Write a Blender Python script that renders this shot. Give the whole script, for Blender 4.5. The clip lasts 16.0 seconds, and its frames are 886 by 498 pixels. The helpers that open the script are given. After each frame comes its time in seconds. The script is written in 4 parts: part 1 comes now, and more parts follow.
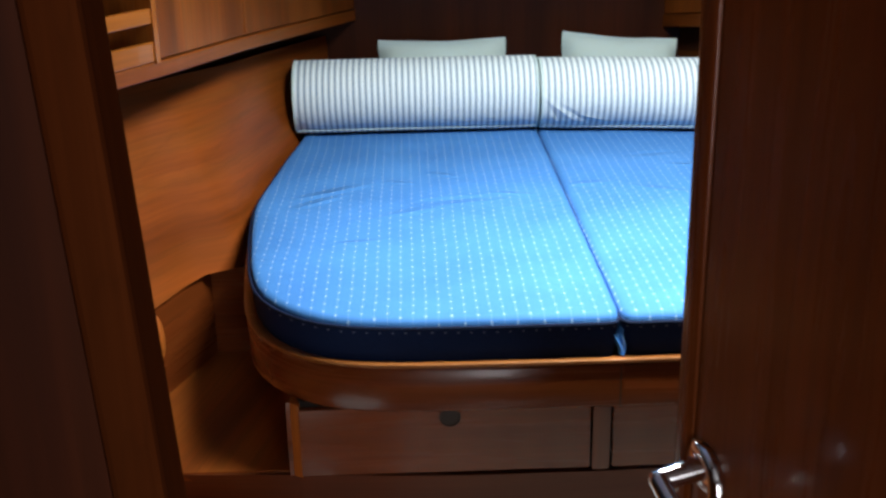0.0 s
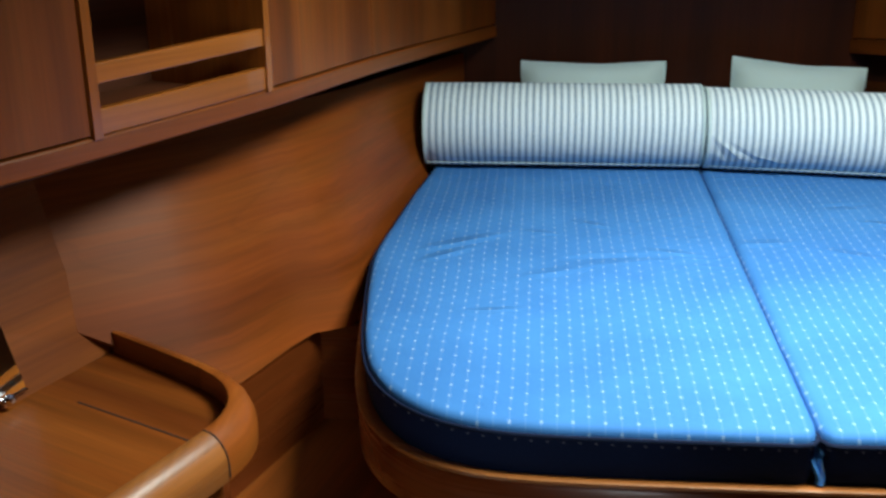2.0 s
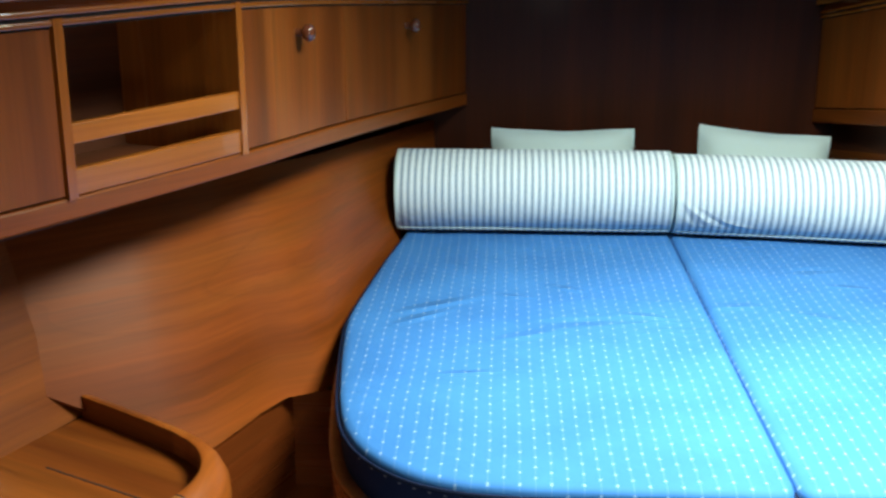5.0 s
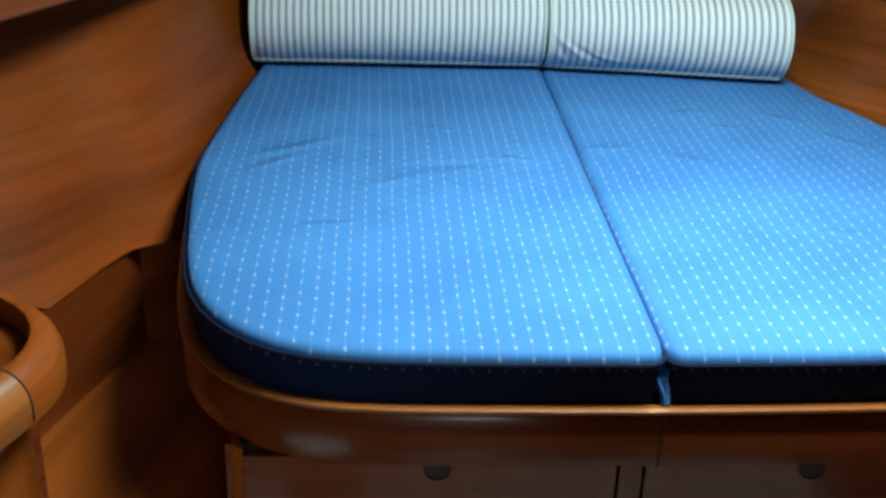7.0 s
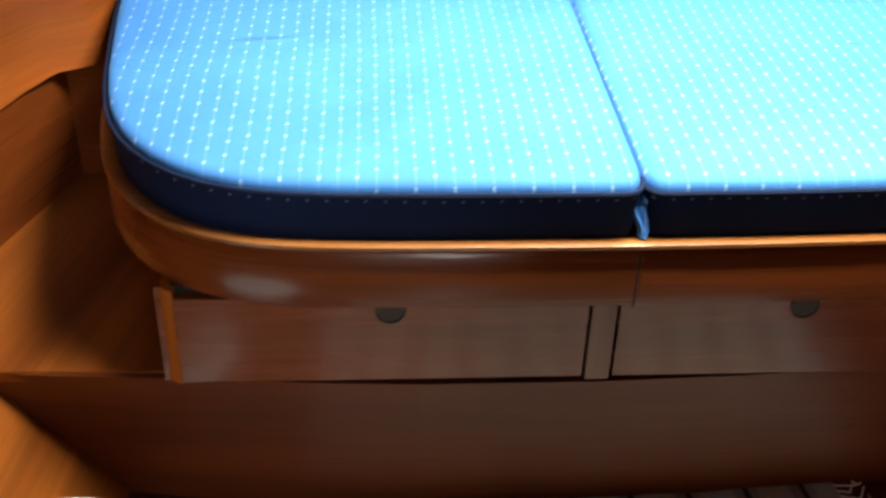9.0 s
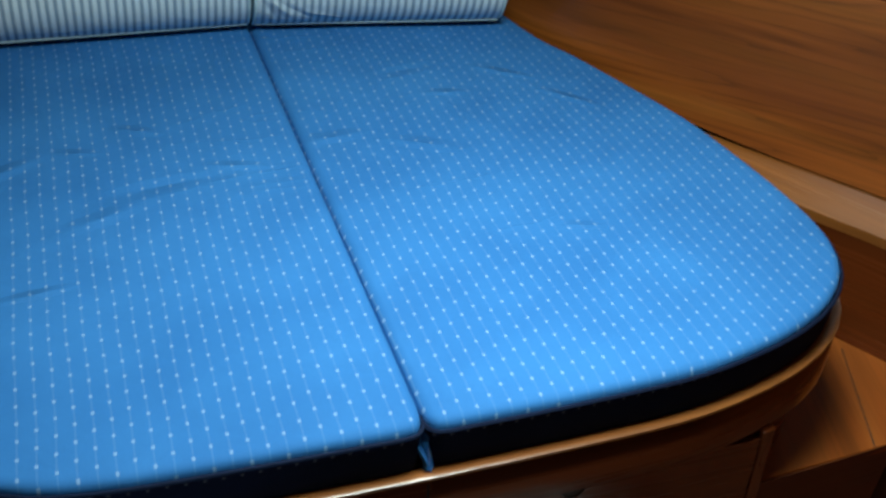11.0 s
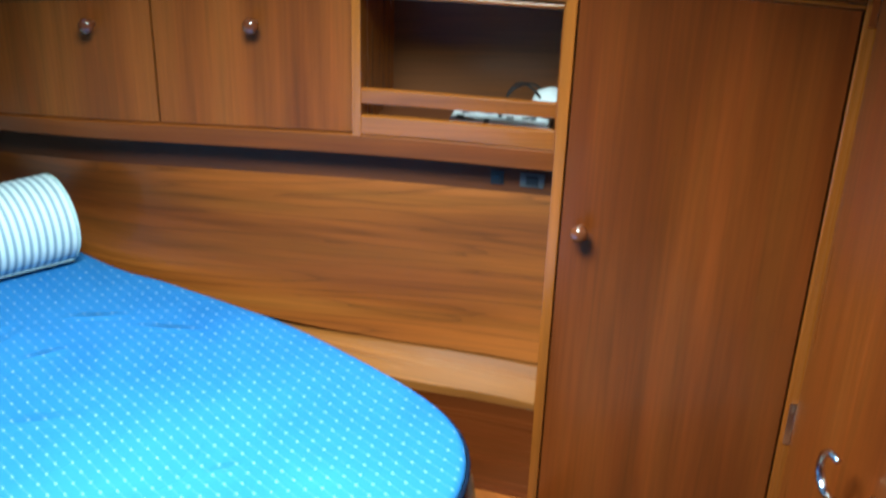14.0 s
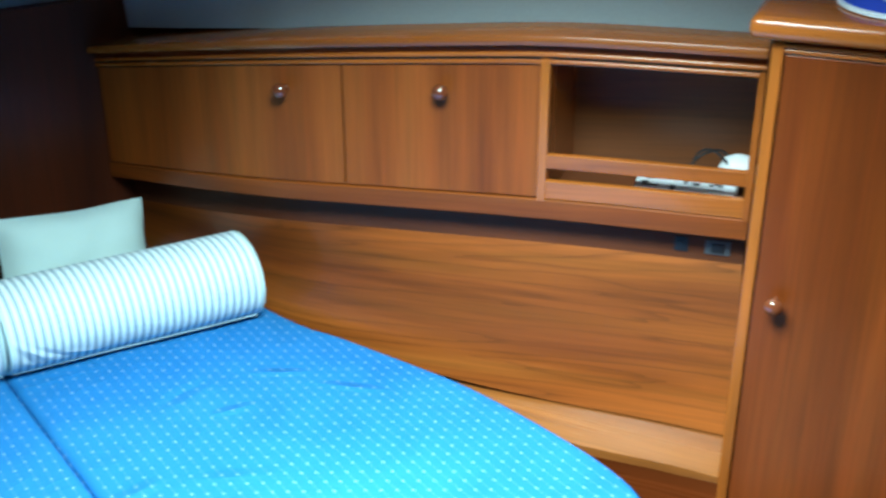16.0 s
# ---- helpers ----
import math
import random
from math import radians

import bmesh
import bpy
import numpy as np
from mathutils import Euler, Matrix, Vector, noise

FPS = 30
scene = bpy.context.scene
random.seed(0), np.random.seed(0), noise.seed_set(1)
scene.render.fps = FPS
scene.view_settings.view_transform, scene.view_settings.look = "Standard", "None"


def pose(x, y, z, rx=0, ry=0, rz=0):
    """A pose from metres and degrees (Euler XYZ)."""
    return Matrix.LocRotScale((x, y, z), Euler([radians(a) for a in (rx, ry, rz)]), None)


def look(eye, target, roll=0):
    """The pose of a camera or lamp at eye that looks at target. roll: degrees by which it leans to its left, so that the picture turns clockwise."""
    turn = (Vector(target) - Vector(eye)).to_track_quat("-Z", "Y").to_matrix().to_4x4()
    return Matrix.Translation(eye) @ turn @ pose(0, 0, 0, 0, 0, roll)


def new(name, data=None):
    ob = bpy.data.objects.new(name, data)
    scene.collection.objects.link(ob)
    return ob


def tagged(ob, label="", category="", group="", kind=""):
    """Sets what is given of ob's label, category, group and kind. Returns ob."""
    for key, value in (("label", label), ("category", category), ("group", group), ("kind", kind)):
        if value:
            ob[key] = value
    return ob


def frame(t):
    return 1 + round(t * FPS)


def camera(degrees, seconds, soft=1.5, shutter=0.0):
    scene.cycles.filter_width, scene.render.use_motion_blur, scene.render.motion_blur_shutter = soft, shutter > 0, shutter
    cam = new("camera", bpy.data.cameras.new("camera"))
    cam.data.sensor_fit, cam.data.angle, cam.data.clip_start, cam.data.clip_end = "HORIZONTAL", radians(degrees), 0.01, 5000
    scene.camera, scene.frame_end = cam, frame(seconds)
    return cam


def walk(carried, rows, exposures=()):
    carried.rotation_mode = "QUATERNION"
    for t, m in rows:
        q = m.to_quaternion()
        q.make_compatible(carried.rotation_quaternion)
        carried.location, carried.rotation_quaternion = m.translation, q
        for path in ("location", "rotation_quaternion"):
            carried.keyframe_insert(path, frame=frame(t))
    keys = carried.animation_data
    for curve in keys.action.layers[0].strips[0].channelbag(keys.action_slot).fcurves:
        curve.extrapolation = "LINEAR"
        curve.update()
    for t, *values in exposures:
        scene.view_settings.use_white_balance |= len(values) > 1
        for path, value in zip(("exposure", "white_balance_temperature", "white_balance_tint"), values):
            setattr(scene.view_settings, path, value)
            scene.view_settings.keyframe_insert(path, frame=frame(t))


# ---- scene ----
cam = camera(42.9, 16.0, soft=2.6, shutter=0.5)
PATH = [
    (0, (-0.393, -1.971, 1.508), (-0.344, -0.094, 0.819), -1.1),
    (0.5, (-0.399, -1.844, 1.505), (-0.392, 0.026, 0.794), -1.3),
    (1, (-0.408, -1.728, 1.514), (-0.446, 0.133, 0.782), -1.2),
    (1.5, (-0.432, -1.617, 1.516), (-0.52, 0.245, 0.792), -0.5),
    (2, (-0.435, -1.545, 1.498), (-0.604, 0.326, 0.811), -0.7),
    (2.5, (-0.434, -1.496, 1.492), (-0.686, 0.377, 0.84), -0.7),
    (3, (-0.44, -1.465, 1.497), (-0.762, 0.406, 0.866), -0.8),
    (3.2, (-0.443, -1.456, 1.495), (-0.782, 0.415, 0.875), -0.8),
    (5.3, (-0.463, -1.556, 1.481), (-0.511, 0.362, 0.915), 0.3),
    (5.5, (-0.468, -1.546, 1.481), (-0.478, 0.364, 0.886), 0.6),
    (6, (-0.463, -1.493, 1.469), (-0.4, 0.392, 0.802), 1.0),
    (6.5, (-0.44, -1.452, 1.486), (-0.341, 0.394, 0.724), 1.6),
    (7, (-0.434, -1.402, 1.481), (-0.313, 0.399, 0.619), 2.2),
    (7.5, (-0.46, -1.362, 1.449), (-0.294, 0.371, 0.465), 3.4),
    (8, (-0.393, -1.329, 1.401), (-0.293, 0.345, 0.313), 2.2),
    (8.5, (-0.377, -1.3, 1.365), (-0.286, 0.352, 0.241), 2.1),
    (9, (-0.36, -1.239, 1.371), (-0.232, 0.419, 0.26), 1.9),
    (9.5, (-0.315, -1.156, 1.436), (-0.115, 0.5, 0.333), 0.6),
    (9.7, (-0.346, -1.123, 1.474), (-0.051, 0.517, 0.368), 1.1),
    (11.8, (-0.437, -1.108, 1.845), (0.329, 0.357, 0.719), 4.3),
    (12, (-0.46, -1.076, 1.857), (0.401, 0.327, 0.72), 4.9),
    (12.5, (-0.496, -1.045, 1.86), (0.534, 0.234, 0.72), 5.0),
    (13, (-0.477, -1.039, 1.908), (0.64, 0.187, 0.79), 3.1),
    (13.5, (-0.466, -1.041, 1.926), (0.73, 0.203, 0.915), 2.4),
    (14, (-0.455, -1.033, 1.975), (0.786, 0.241, 1.06), 1.9),
    (14.5, (-0.449, -1.024, 2.001), (0.811, 0.278, 1.152), 1.5),
    (15, (-0.453, -1.003, 2.02), (0.787, 0.328, 1.19), 0.9),
    (15.5, (-0.482, -0.973, 2.028), (0.696, 0.403, 1.179), 0.2),
    (16, (-0.537, -0.936, 2.024), (0.553, 0.507, 1.169), -0.1),
]
EXPOSURE = ((0, 0.45, 7300, 18), (0.5, 0.27, 7400, 20), (1.5, 0.2, 7200, 16), (2, 0.1, 7200, 10), (3, 0.65, 7300, 5), (5.5, 0.62, 7400, 6), (6.5, 0.35, 7300, 6), (7, -0.05, 7200, 6), (7.5, -0.2, 7200, 6), (8, 0.3, 7400, 8), (8.5, 0.7, 7500, 12), (9, 1.05, 7800, 14), (9.5, 0.6, 7500, 10), (11.8, -1.05, 6400, 0), (12.1, -0.95, 6400, -1), (12.5, -0.87, 6300, -2), (13, -0.55, 6300, -3), (13.5, 0.25, 6200, -5), (14, 0.5, 6100, -6), (14.5, 0.65, 6000, -7), (16, 0.8, 5900, -9))
walk(cam, [(t, look(eye, target, roll)) for t, eye, target, roll in PATH], EXPOSURE)

# ---- world, lamps, exposure ----
world = bpy.data.worlds.new("sky")
scene.world = world
world.use_nodes = True
wn = world.node_tree.nodes
sky = wn.new("ShaderNodeTexSky")
sky.sky_type, sky.sun_disc, sky.sun_elevation, sky.sun_rotation = "NISHITA", False, radians(50), radians(200)
wn["Background"].inputs[1].default_value = 0.12
world.node_tree.links.new(sky.outputs[0], wn["Background"].inputs[0])


def area_lamp(name, m, sx, sy, power, color):
    data = bpy.data.lights.new(name, "AREA")
    data.shape, data.size, data.size_y, data.energy, data.color = "RECTANGLE", sx, sy, power, color
    ob = new(name, data)
    ob.matrix_world = m
    return ob


# daylight that falls through the deck hatch, and through the companionway behind the camera
hatch = area_lamp("hatch_daylight", pose(0.20, 0.12, 2.135), 0.56, 0.56, 48, (0.84, 0.98, 1.0))
hatch.data.spread = radians(124)
area_lamp("saloon_daylight", look((0.15, -3.1, 1.25), (-0.6, 0.0, 0.6)), 0.7, 0.9, 12.0, (0.84, 0.92, 1.0))

# ---- materials ----


def nodes_of(name, rough=0.5, metal=0.0, coat=0.0):
    m = bpy.data.materials.new(name)
    m.use_nodes = True
    t = m.node_tree
    b = t.nodes["Principled BSDF"]
    b.inputs["Roughness"].default_value, b.inputs["Metallic"].default_value = rough, metal
    b.inputs["Coat Weight"].default_value, b.inputs["Coat Roughness"].default_value = coat, 0.12
    return m, t, b


def link(t, a, b):
    t.links.new(a, b)


def math_node(t, op, a, b=None):
    n = t.nodes.new("ShaderNodeMath")
    n.operation = op
    for i, v in enumerate((a, b)):
        if v is None:
            continue
        if isinstance(v, (int, float)):
            n.inputs[i].default_value = v
        else:
            link(t, v, n.inputs[i])
    return n.outputs[0]


def ramp(t, fac, stops):
    n = t.nodes.new("ShaderNodeValToRGB")
    e = n.color_ramp.elements
    while len(e) < len(stops):
        e.new(0.5)
    for k, (p, c) in zip(e, stops):
        k.position, k.color = p, (*c, 1)
    link(t, fac, n.inputs[0])
    return n.outputs[0]


def mix_color(t, fac, a, b, blend="MIX"):
    n = t.nodes.new("ShaderNodeMix")
    n.data_type, n.blend_type = "RGBA", blend
    for sock, v in ((n.inputs[0], fac), (n.inputs[6], a), (n.inputs[7], b)):
        if isinstance(v, (int, float)):
            sock.default_value = v
        elif isinstance(v, tuple):
            sock.default_value = (*v, 1)
        else:
            link(t, v, sock)
    return n.outputs[2]


def noise_node(t, vec, scale, detail=4.0, rough=0.55, dist=0.0):
    n = t.nodes.new("ShaderNodeTexNoise")
    n.inputs["Scale"].default_value, n.inputs["Detail"].default_value = scale, detail
    n.inputs["Roughness"].default_value, n.inputs["Distortion"].default_value = rough, dist
    link(t, vec, n.inputs["Vector"])
    return n.outputs["Fac"]


def bump(t, b, height, strength, distance):
    n = t.nodes.new("ShaderNodeBump")
    n.inputs["Strength"].default_value, n.inputs["Distance"].default_value = strength, distance
    link(t, height, n.inputs["Height"])
    link(t, n.outputs[0], b.inputs["Normal"])


def wood(name, dark, mid, light, rough=0.36, coat=0.12, streak=1.0, vein=0.22):
    """Varnished timber; the grain runs along u of the mesh's own map, in metres."""
    m, t, b = nodes_of(name, rough, 0, coat)
    b.inputs["Specular IOR Level"].default_value = 0.4
    uv = t.nodes.new("ShaderNodeUVMap")
    info = t.nodes.new("ShaderNodeObjectInfo")
    add = t.nodes.new("ShaderNodeVectorMath")
    add.operation = "ADD"
    comb = t.nodes.new("ShaderNodeCombineXYZ")
    link(t, math_node(t, "MULTIPLY", info.outputs["Random"], 37.0), comb.inputs[0])
    link(t, math_node(t, "MULTIPLY", info.outputs["Random"], 91.0), comb.inputs[1])
    link(t, uv.outputs[0], add.inputs[0])
    link(t, comb.outputs[0], add.inputs[1])

    def stretched(sx, sy):
        n = t.nodes.new("ShaderNodeMapping")
        n.inputs["Scale"].default_value = (sx, sy, 1)
        link(t, add.outputs[0], n.inputs["Vector"])
        return n.outputs[0]

    wide = noise_node(t, stretched(0.6, 7.5), 1.0, 3, 0.5, 0.4)
    fine = noise_node(t, stretched(3.0, 120.0), 1.0, 4, 0.6)
    cath = noise_node(t, stretched(0.8, 24.0), 1.0, 5, 0.6, 0.7)
    c = ramp(t, wide, ((0.28, dark), (0.5, mid), (0.74, light)))
    c = mix_color(t, min(1.0, 0.62 * streak), c, ramp(t, cath, ((0.35, dark), (0.5, mid), (0.66, light))), "OVERLAY")
    rings = math_node(t, "FRACT", math_node(t, "MULTIPLY", noise_node(t, stretched(0.45, 5.0), 1.0, 4, 0.45, 0.9), 11.0))
    edge_ = ramp(t, rings, ((0.0, (1, 1, 1)), (0.16, (0.2, 0.2, 0.2)), (0.5, (0, 0, 0)), (1.0, (0.35, 0.35, 0.35))))
    c = mix_color(t, math_node(t, "MULTIPLY", edge_, vein), c, tuple(v * 0.45 for v in dark))
    c = mix_color(t, 0.24, c, ramp(t, fine, ((0.35, (0.25, 0.25, 0.25)), (0.65, (0.75, 0.75, 0.75)))), "OVERLAY")
    tone = math_node(t, "ADD", math_node(t, "MULTIPLY", info.outputs["Random"], 0.22), 0.89)
    hsv = t.nodes.new("ShaderNodeHueSaturation")
    link(t, tone, hsv.inputs["Value"])
    link(t, c, hsv.inputs["Color"])
    link(t, hsv.outputs[0], b.inputs["Base Color"])
    rr = math_node(t, "ADD", math_node(t, "MULTIPLY", cath, 0.14), rough - 0.07)
    link(t, rr, b.inputs["Roughness"])
    bump(t, b, fine, 0.12, 0.0006)
    return m


TEAK = wood("varnished_teak", (0.145, 0.038, 0.006), (0.265, 0.076, 0.012), (0.36, 0.116, 0.020), 0.4, 0.03, 0.6, 0.08)
WARD = wood("wardrobe_teak", (0.14, 0.036, 0.007), (0.235, 0.063, 0.011), (0.32, 0.094, 0.017), 0.3, 0.2, 0.8, 0.1)
MAHOG = wood("varnished_mahogany", (0.125, 0.032, 0.008), (0.205, 0.054, 0.012), (0.28, 0.078, 0.018), 0.27, 0.35, 0.8, 0.1)
PANEL = wood("bulkhead_mahogany", (0.065, 0.016, 0.005), (0.105, 0.026, 0.007), (0.145, 0.037, 0.010), 0.5, 0.05)
TRIM = wood("light_solid_trim", (0.27, 0.083, 0.013), (0.37, 0.127, 0.021), (0.46, 0.176, 0.033), 0.26, 0.35, 0.6)
GLOSS = wood("glossy_ledge_teak", (0.21, 0.075, 0.016), (0.31, 0.120, 0.028), (0.41, 0.175, 0.042), 0.26, 1.0, 0.6)
GLOSS.node_tree.nodes["Principled BSDF"].inputs["Coat Roughness"].default_value = 0.34
JAMB = wood("matt_dark_mahogany", (0.08, 0.022, 0.007), (0.125, 0.035, 0.010), (0.17, 0.05, 0.014), 0.75, 0.0)
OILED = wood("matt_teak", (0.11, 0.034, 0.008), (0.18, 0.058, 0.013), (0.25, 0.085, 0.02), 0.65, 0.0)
BOLD = wood("bold_grained_teak", (0.14, 0.040, 0.007), (0.285, 0.092, 0.015), (0.395, 0.147, 0.027), 0.36, 0.12, 0.7, 0.55)
LINING = wood("hull_lining_teak", (0.145, 0.039, 0.006), (0.24, 0.071, 0.012), (0.315, 0.103, 0.018), 0.46, 0.02, 0.9)
RISER = wood("dark_riser_mahogany", (0.09, 0.022, 0.006), (0.15, 0.037, 0.009), (0.20, 0.053, 0.013), 0.42, 0.0, 0.7, 0.05)
SOLE = wood("dark_cabin_sole", (0.055, 0.016, 0.008), (0.09, 0.026, 0.011), (0.13, 0.038, 0.015), 0.35, 0.3)


def plain(name, color, rough=0.5, metal=0.0, grain=0.08, scale=60.0, coat=0.0, relief=0.0):
    m, t, b = nodes_of(name, rough, metal, coat)
    co = t.nodes.new("ShaderNodeTexCoord")
    a = noise_node(t, co.outputs["Object"], scale, 4)
    big = noise_node(t, co.outputs["Object"], 3.0, 3)
    both = math_node(t, "ADD", math_node(t, "MULTIPLY", a, 0.5), math_node(t, "MULTIPLY", big, 0.5))
    lo, hi = tuple(v * (1 - grain * 2) for v in color), tuple(min(1, v * (1 + grain * 2)) for v in color)
    link(t, ramp(t, both, ((0.3, lo), (0.7, hi))), b.inputs["Base Color"])
    if relief:
        bump(t, b, a, relief, 0.001)
    return m


for flat_varnish, gloss in ((JAMB, 0.0), (PANEL, 0.2), (LINING, 0.14), (TEAK, 0.25), (RISER, 0.3)):
    flat_varnish.node_tree.nodes["Principled BSDF"].inputs["Specular IOR Level"].default_value = gloss
NICHE = wood("varnished_niche_back", (0.13, 0.045, 0.01), (0.2, 0.072, 0.016), (0.27, 0.10, 0.024), 0.42, 0.0, 0.6)
NICHE.node_tree.nodes["Principled BSDF"].inputs["Specular IOR Level"].default_value = 0.8
CHROME = plain("chrome", (0.8, 0.8, 0.82), 0.09, 1.0, 0.02)
NAVY = plain("navy_cloth", (0.006, 0.017, 0.060), 0.85, 0, 0.2, 400, 0, 0.3)
PIPING = plain("blue_piping", (0.004, 0.009, 0.028), 0.8, 0, 0.15, 300)
for dull in (NAVY, PIPING):
    dull.node_tree.nodes["Principled BSDF"].inputs["Specular IOR Level"].default_value = 0.12


def stitch_row(m):
    """A row of small pale stitches along the upper part of the band."""
    t = m.node_tree
    b = t.nodes["Principled BSDF"]
    base = b.inputs["Base Color"].links[0].from_socket
    co = t.nodes.new("ShaderNodeTexCoord")
    sep = t.nodes.new("ShaderNodeSeparateXYZ")
    link(t, co.outputs["Object"], sep.inputs[0])
    f = math_node(t, "ABSOLUTE", math_node(t, "SUBTRACT", math_node(t, "FRACT", math_node(t, "DIVIDE", sep.outputs[0], 0.0252)), 0.5))
    wob = math_node(t, "MULTIPLY", noise_node(t, co.outputs["Object"], 3.0, 2), 0.012)
    h = math_node(t, "ABSOLUTE", math_node(t, "SUBTRACT", math_node(t, "ADD", sep.outputs[2], wob), 0.616))
    row = math_node(t, "MULTIPLY", math_node(t, "LESS_THAN", f, 0.09), math_node(t, "LESS_THAN", h, 0.0016))
    link(t, mix_color(t, math_node(t, "MULTIPLY", row, 0.2), base, (0.50, 0.62, 0.72)), b.inputs["Base Color"])


stitch_row(NAVY)
LINER = plain("grey_headliner_vinyl", (0.30, 0.34, 0.35), 0.6, 0, 0.04, 150, 0, 0.15)
CEIL = plain("white_headliner", (0.72, 0.74, 0.73), 0.6, 0, 0.03, 150, 0, 0.1)
PILLOW = plain("pale_mint_cotton", (0.52, 0.66, 0.65), 0.85, 0, 0.04, 500, 0, 0.4)
WHITE = plain("white_vinyl", (0.50, 0.54, 0.55), 0.45, 0, 0.02, 200, 0, 0.05)
BLACK = plain("black_plastic", (0.015, 0.015, 0.017), 0.4, 0, 0.1)
GREYP = plain("grey_plastic", (0.09, 0.095, 0.1), 0.4, 0, 0.1)
PAPER = plain("white_paper", (0.74, 0.76, 0.78), 0.6, 0, 0.06, 40)
BLUEC = plain("royal_blue_cloth", (0.015, 0.045, 0.42), 0.8, 0, 0.12, 300, 0, 0.3)
BOWLB = plain("mahogany_knob", (0.13, 0.035, 0.014), 0.12, 0, 0.08, 60, 0.8)
# near-black: paints the shade inside the hollow finger pulls
PULL = plain("pull_hollow_shade", (0.020, 0.008, 0.005), 0.5, 0, 0.1)
STRIPE = plain("pale_inlay", (0.55, 0.5, 0.42), 0.5)
GAP = plain("dark_gap", (0.012, 0.008, 0.006), 0.8)
MIRROR = plain("silvered_mirror", (0.9, 0.92, 0.92), 0.02, 1.0, 0.0)


def crease_height(t, vec, creases):
    """Soft ridges in the cloth: each a centre, half length, half width, turn and height."""
    total = 0.0
    for x, y, half, wide, turn, high in creases:
        n = t.nodes.new("ShaderNodeMapping")
        n.vector_type = "TEXTURE"
        n.inputs["Location"].default_value, n.inputs["Rotation"].default_value = (x, y, 0), (0, 0, radians(turn))
        n.inputs["Scale"].default_value = (half, wide, 1e3)
        link(t, vec, n.inputs["Vector"])
        d = t.nodes.new("ShaderNodeVectorMath")
        d.operation = "LENGTH"
        link(t, n.outputs[0], d.inputs[0])
        k = math_node(t, "MAXIMUM", math_node(t, "SUBTRACT", 1.0, d.outputs["Value"]), 0.0)
        total = math_node(t, "ADD", math_node(t, "MULTIPLY", math_node(t, "POWER", k, 1.4), high), total)
    return total


COVER_CREASES = ((-0.60, 0.84, 0.14, 0.030, 30, 1.0), (-0.52, 0.455, 0.075, 0.016, 10, 0.9), (-0.145, 0.80, 0.07, 0.022, -12, 0.8),
                 (-0.31, 0.98, 0.06, 0.024, -25, 0.8), (-0.43, 0.905, 0.05, 0.020, -15, 0.7), (-0.28, 0.75, 0.15, 0.034, 12, -0.8),
                 (-0.63, 0.76, 0.10, 0.026, 40, 0.8), (0.36, 1.02, 0.06, 0.022, -10, 0.8), (0.43, 0.44, 0.05, 0.016, -18, 0.6),
                 (0.07, 0.87, 0.09, 0.030, 8, 0.7), (-0.40, 0.66, 0.12, 0.030, 25, 0.6), (0.24, 0.80, 0.11, 0.030, -30, 0.6),
                 (0.62, 0.94, 0.10, 0.022, -50, 0.9), (0.52, 1.10, 0.09, 0.022, -35, 0.8), (0.30, 1.15, 0.10, 0.030, 15, -0.6))
BOLSTER_CREASES = ((0.055, 0.72, 0.085, 0.014, -42, 1.0), (0.10, 0.705, 0.08, 0.014, -30, -0.9), (0.045, 0.70, 0.05, 0.012, -55, -0.8), (0.16, 0.69, 0.07, 0.012, -14, 0.6))


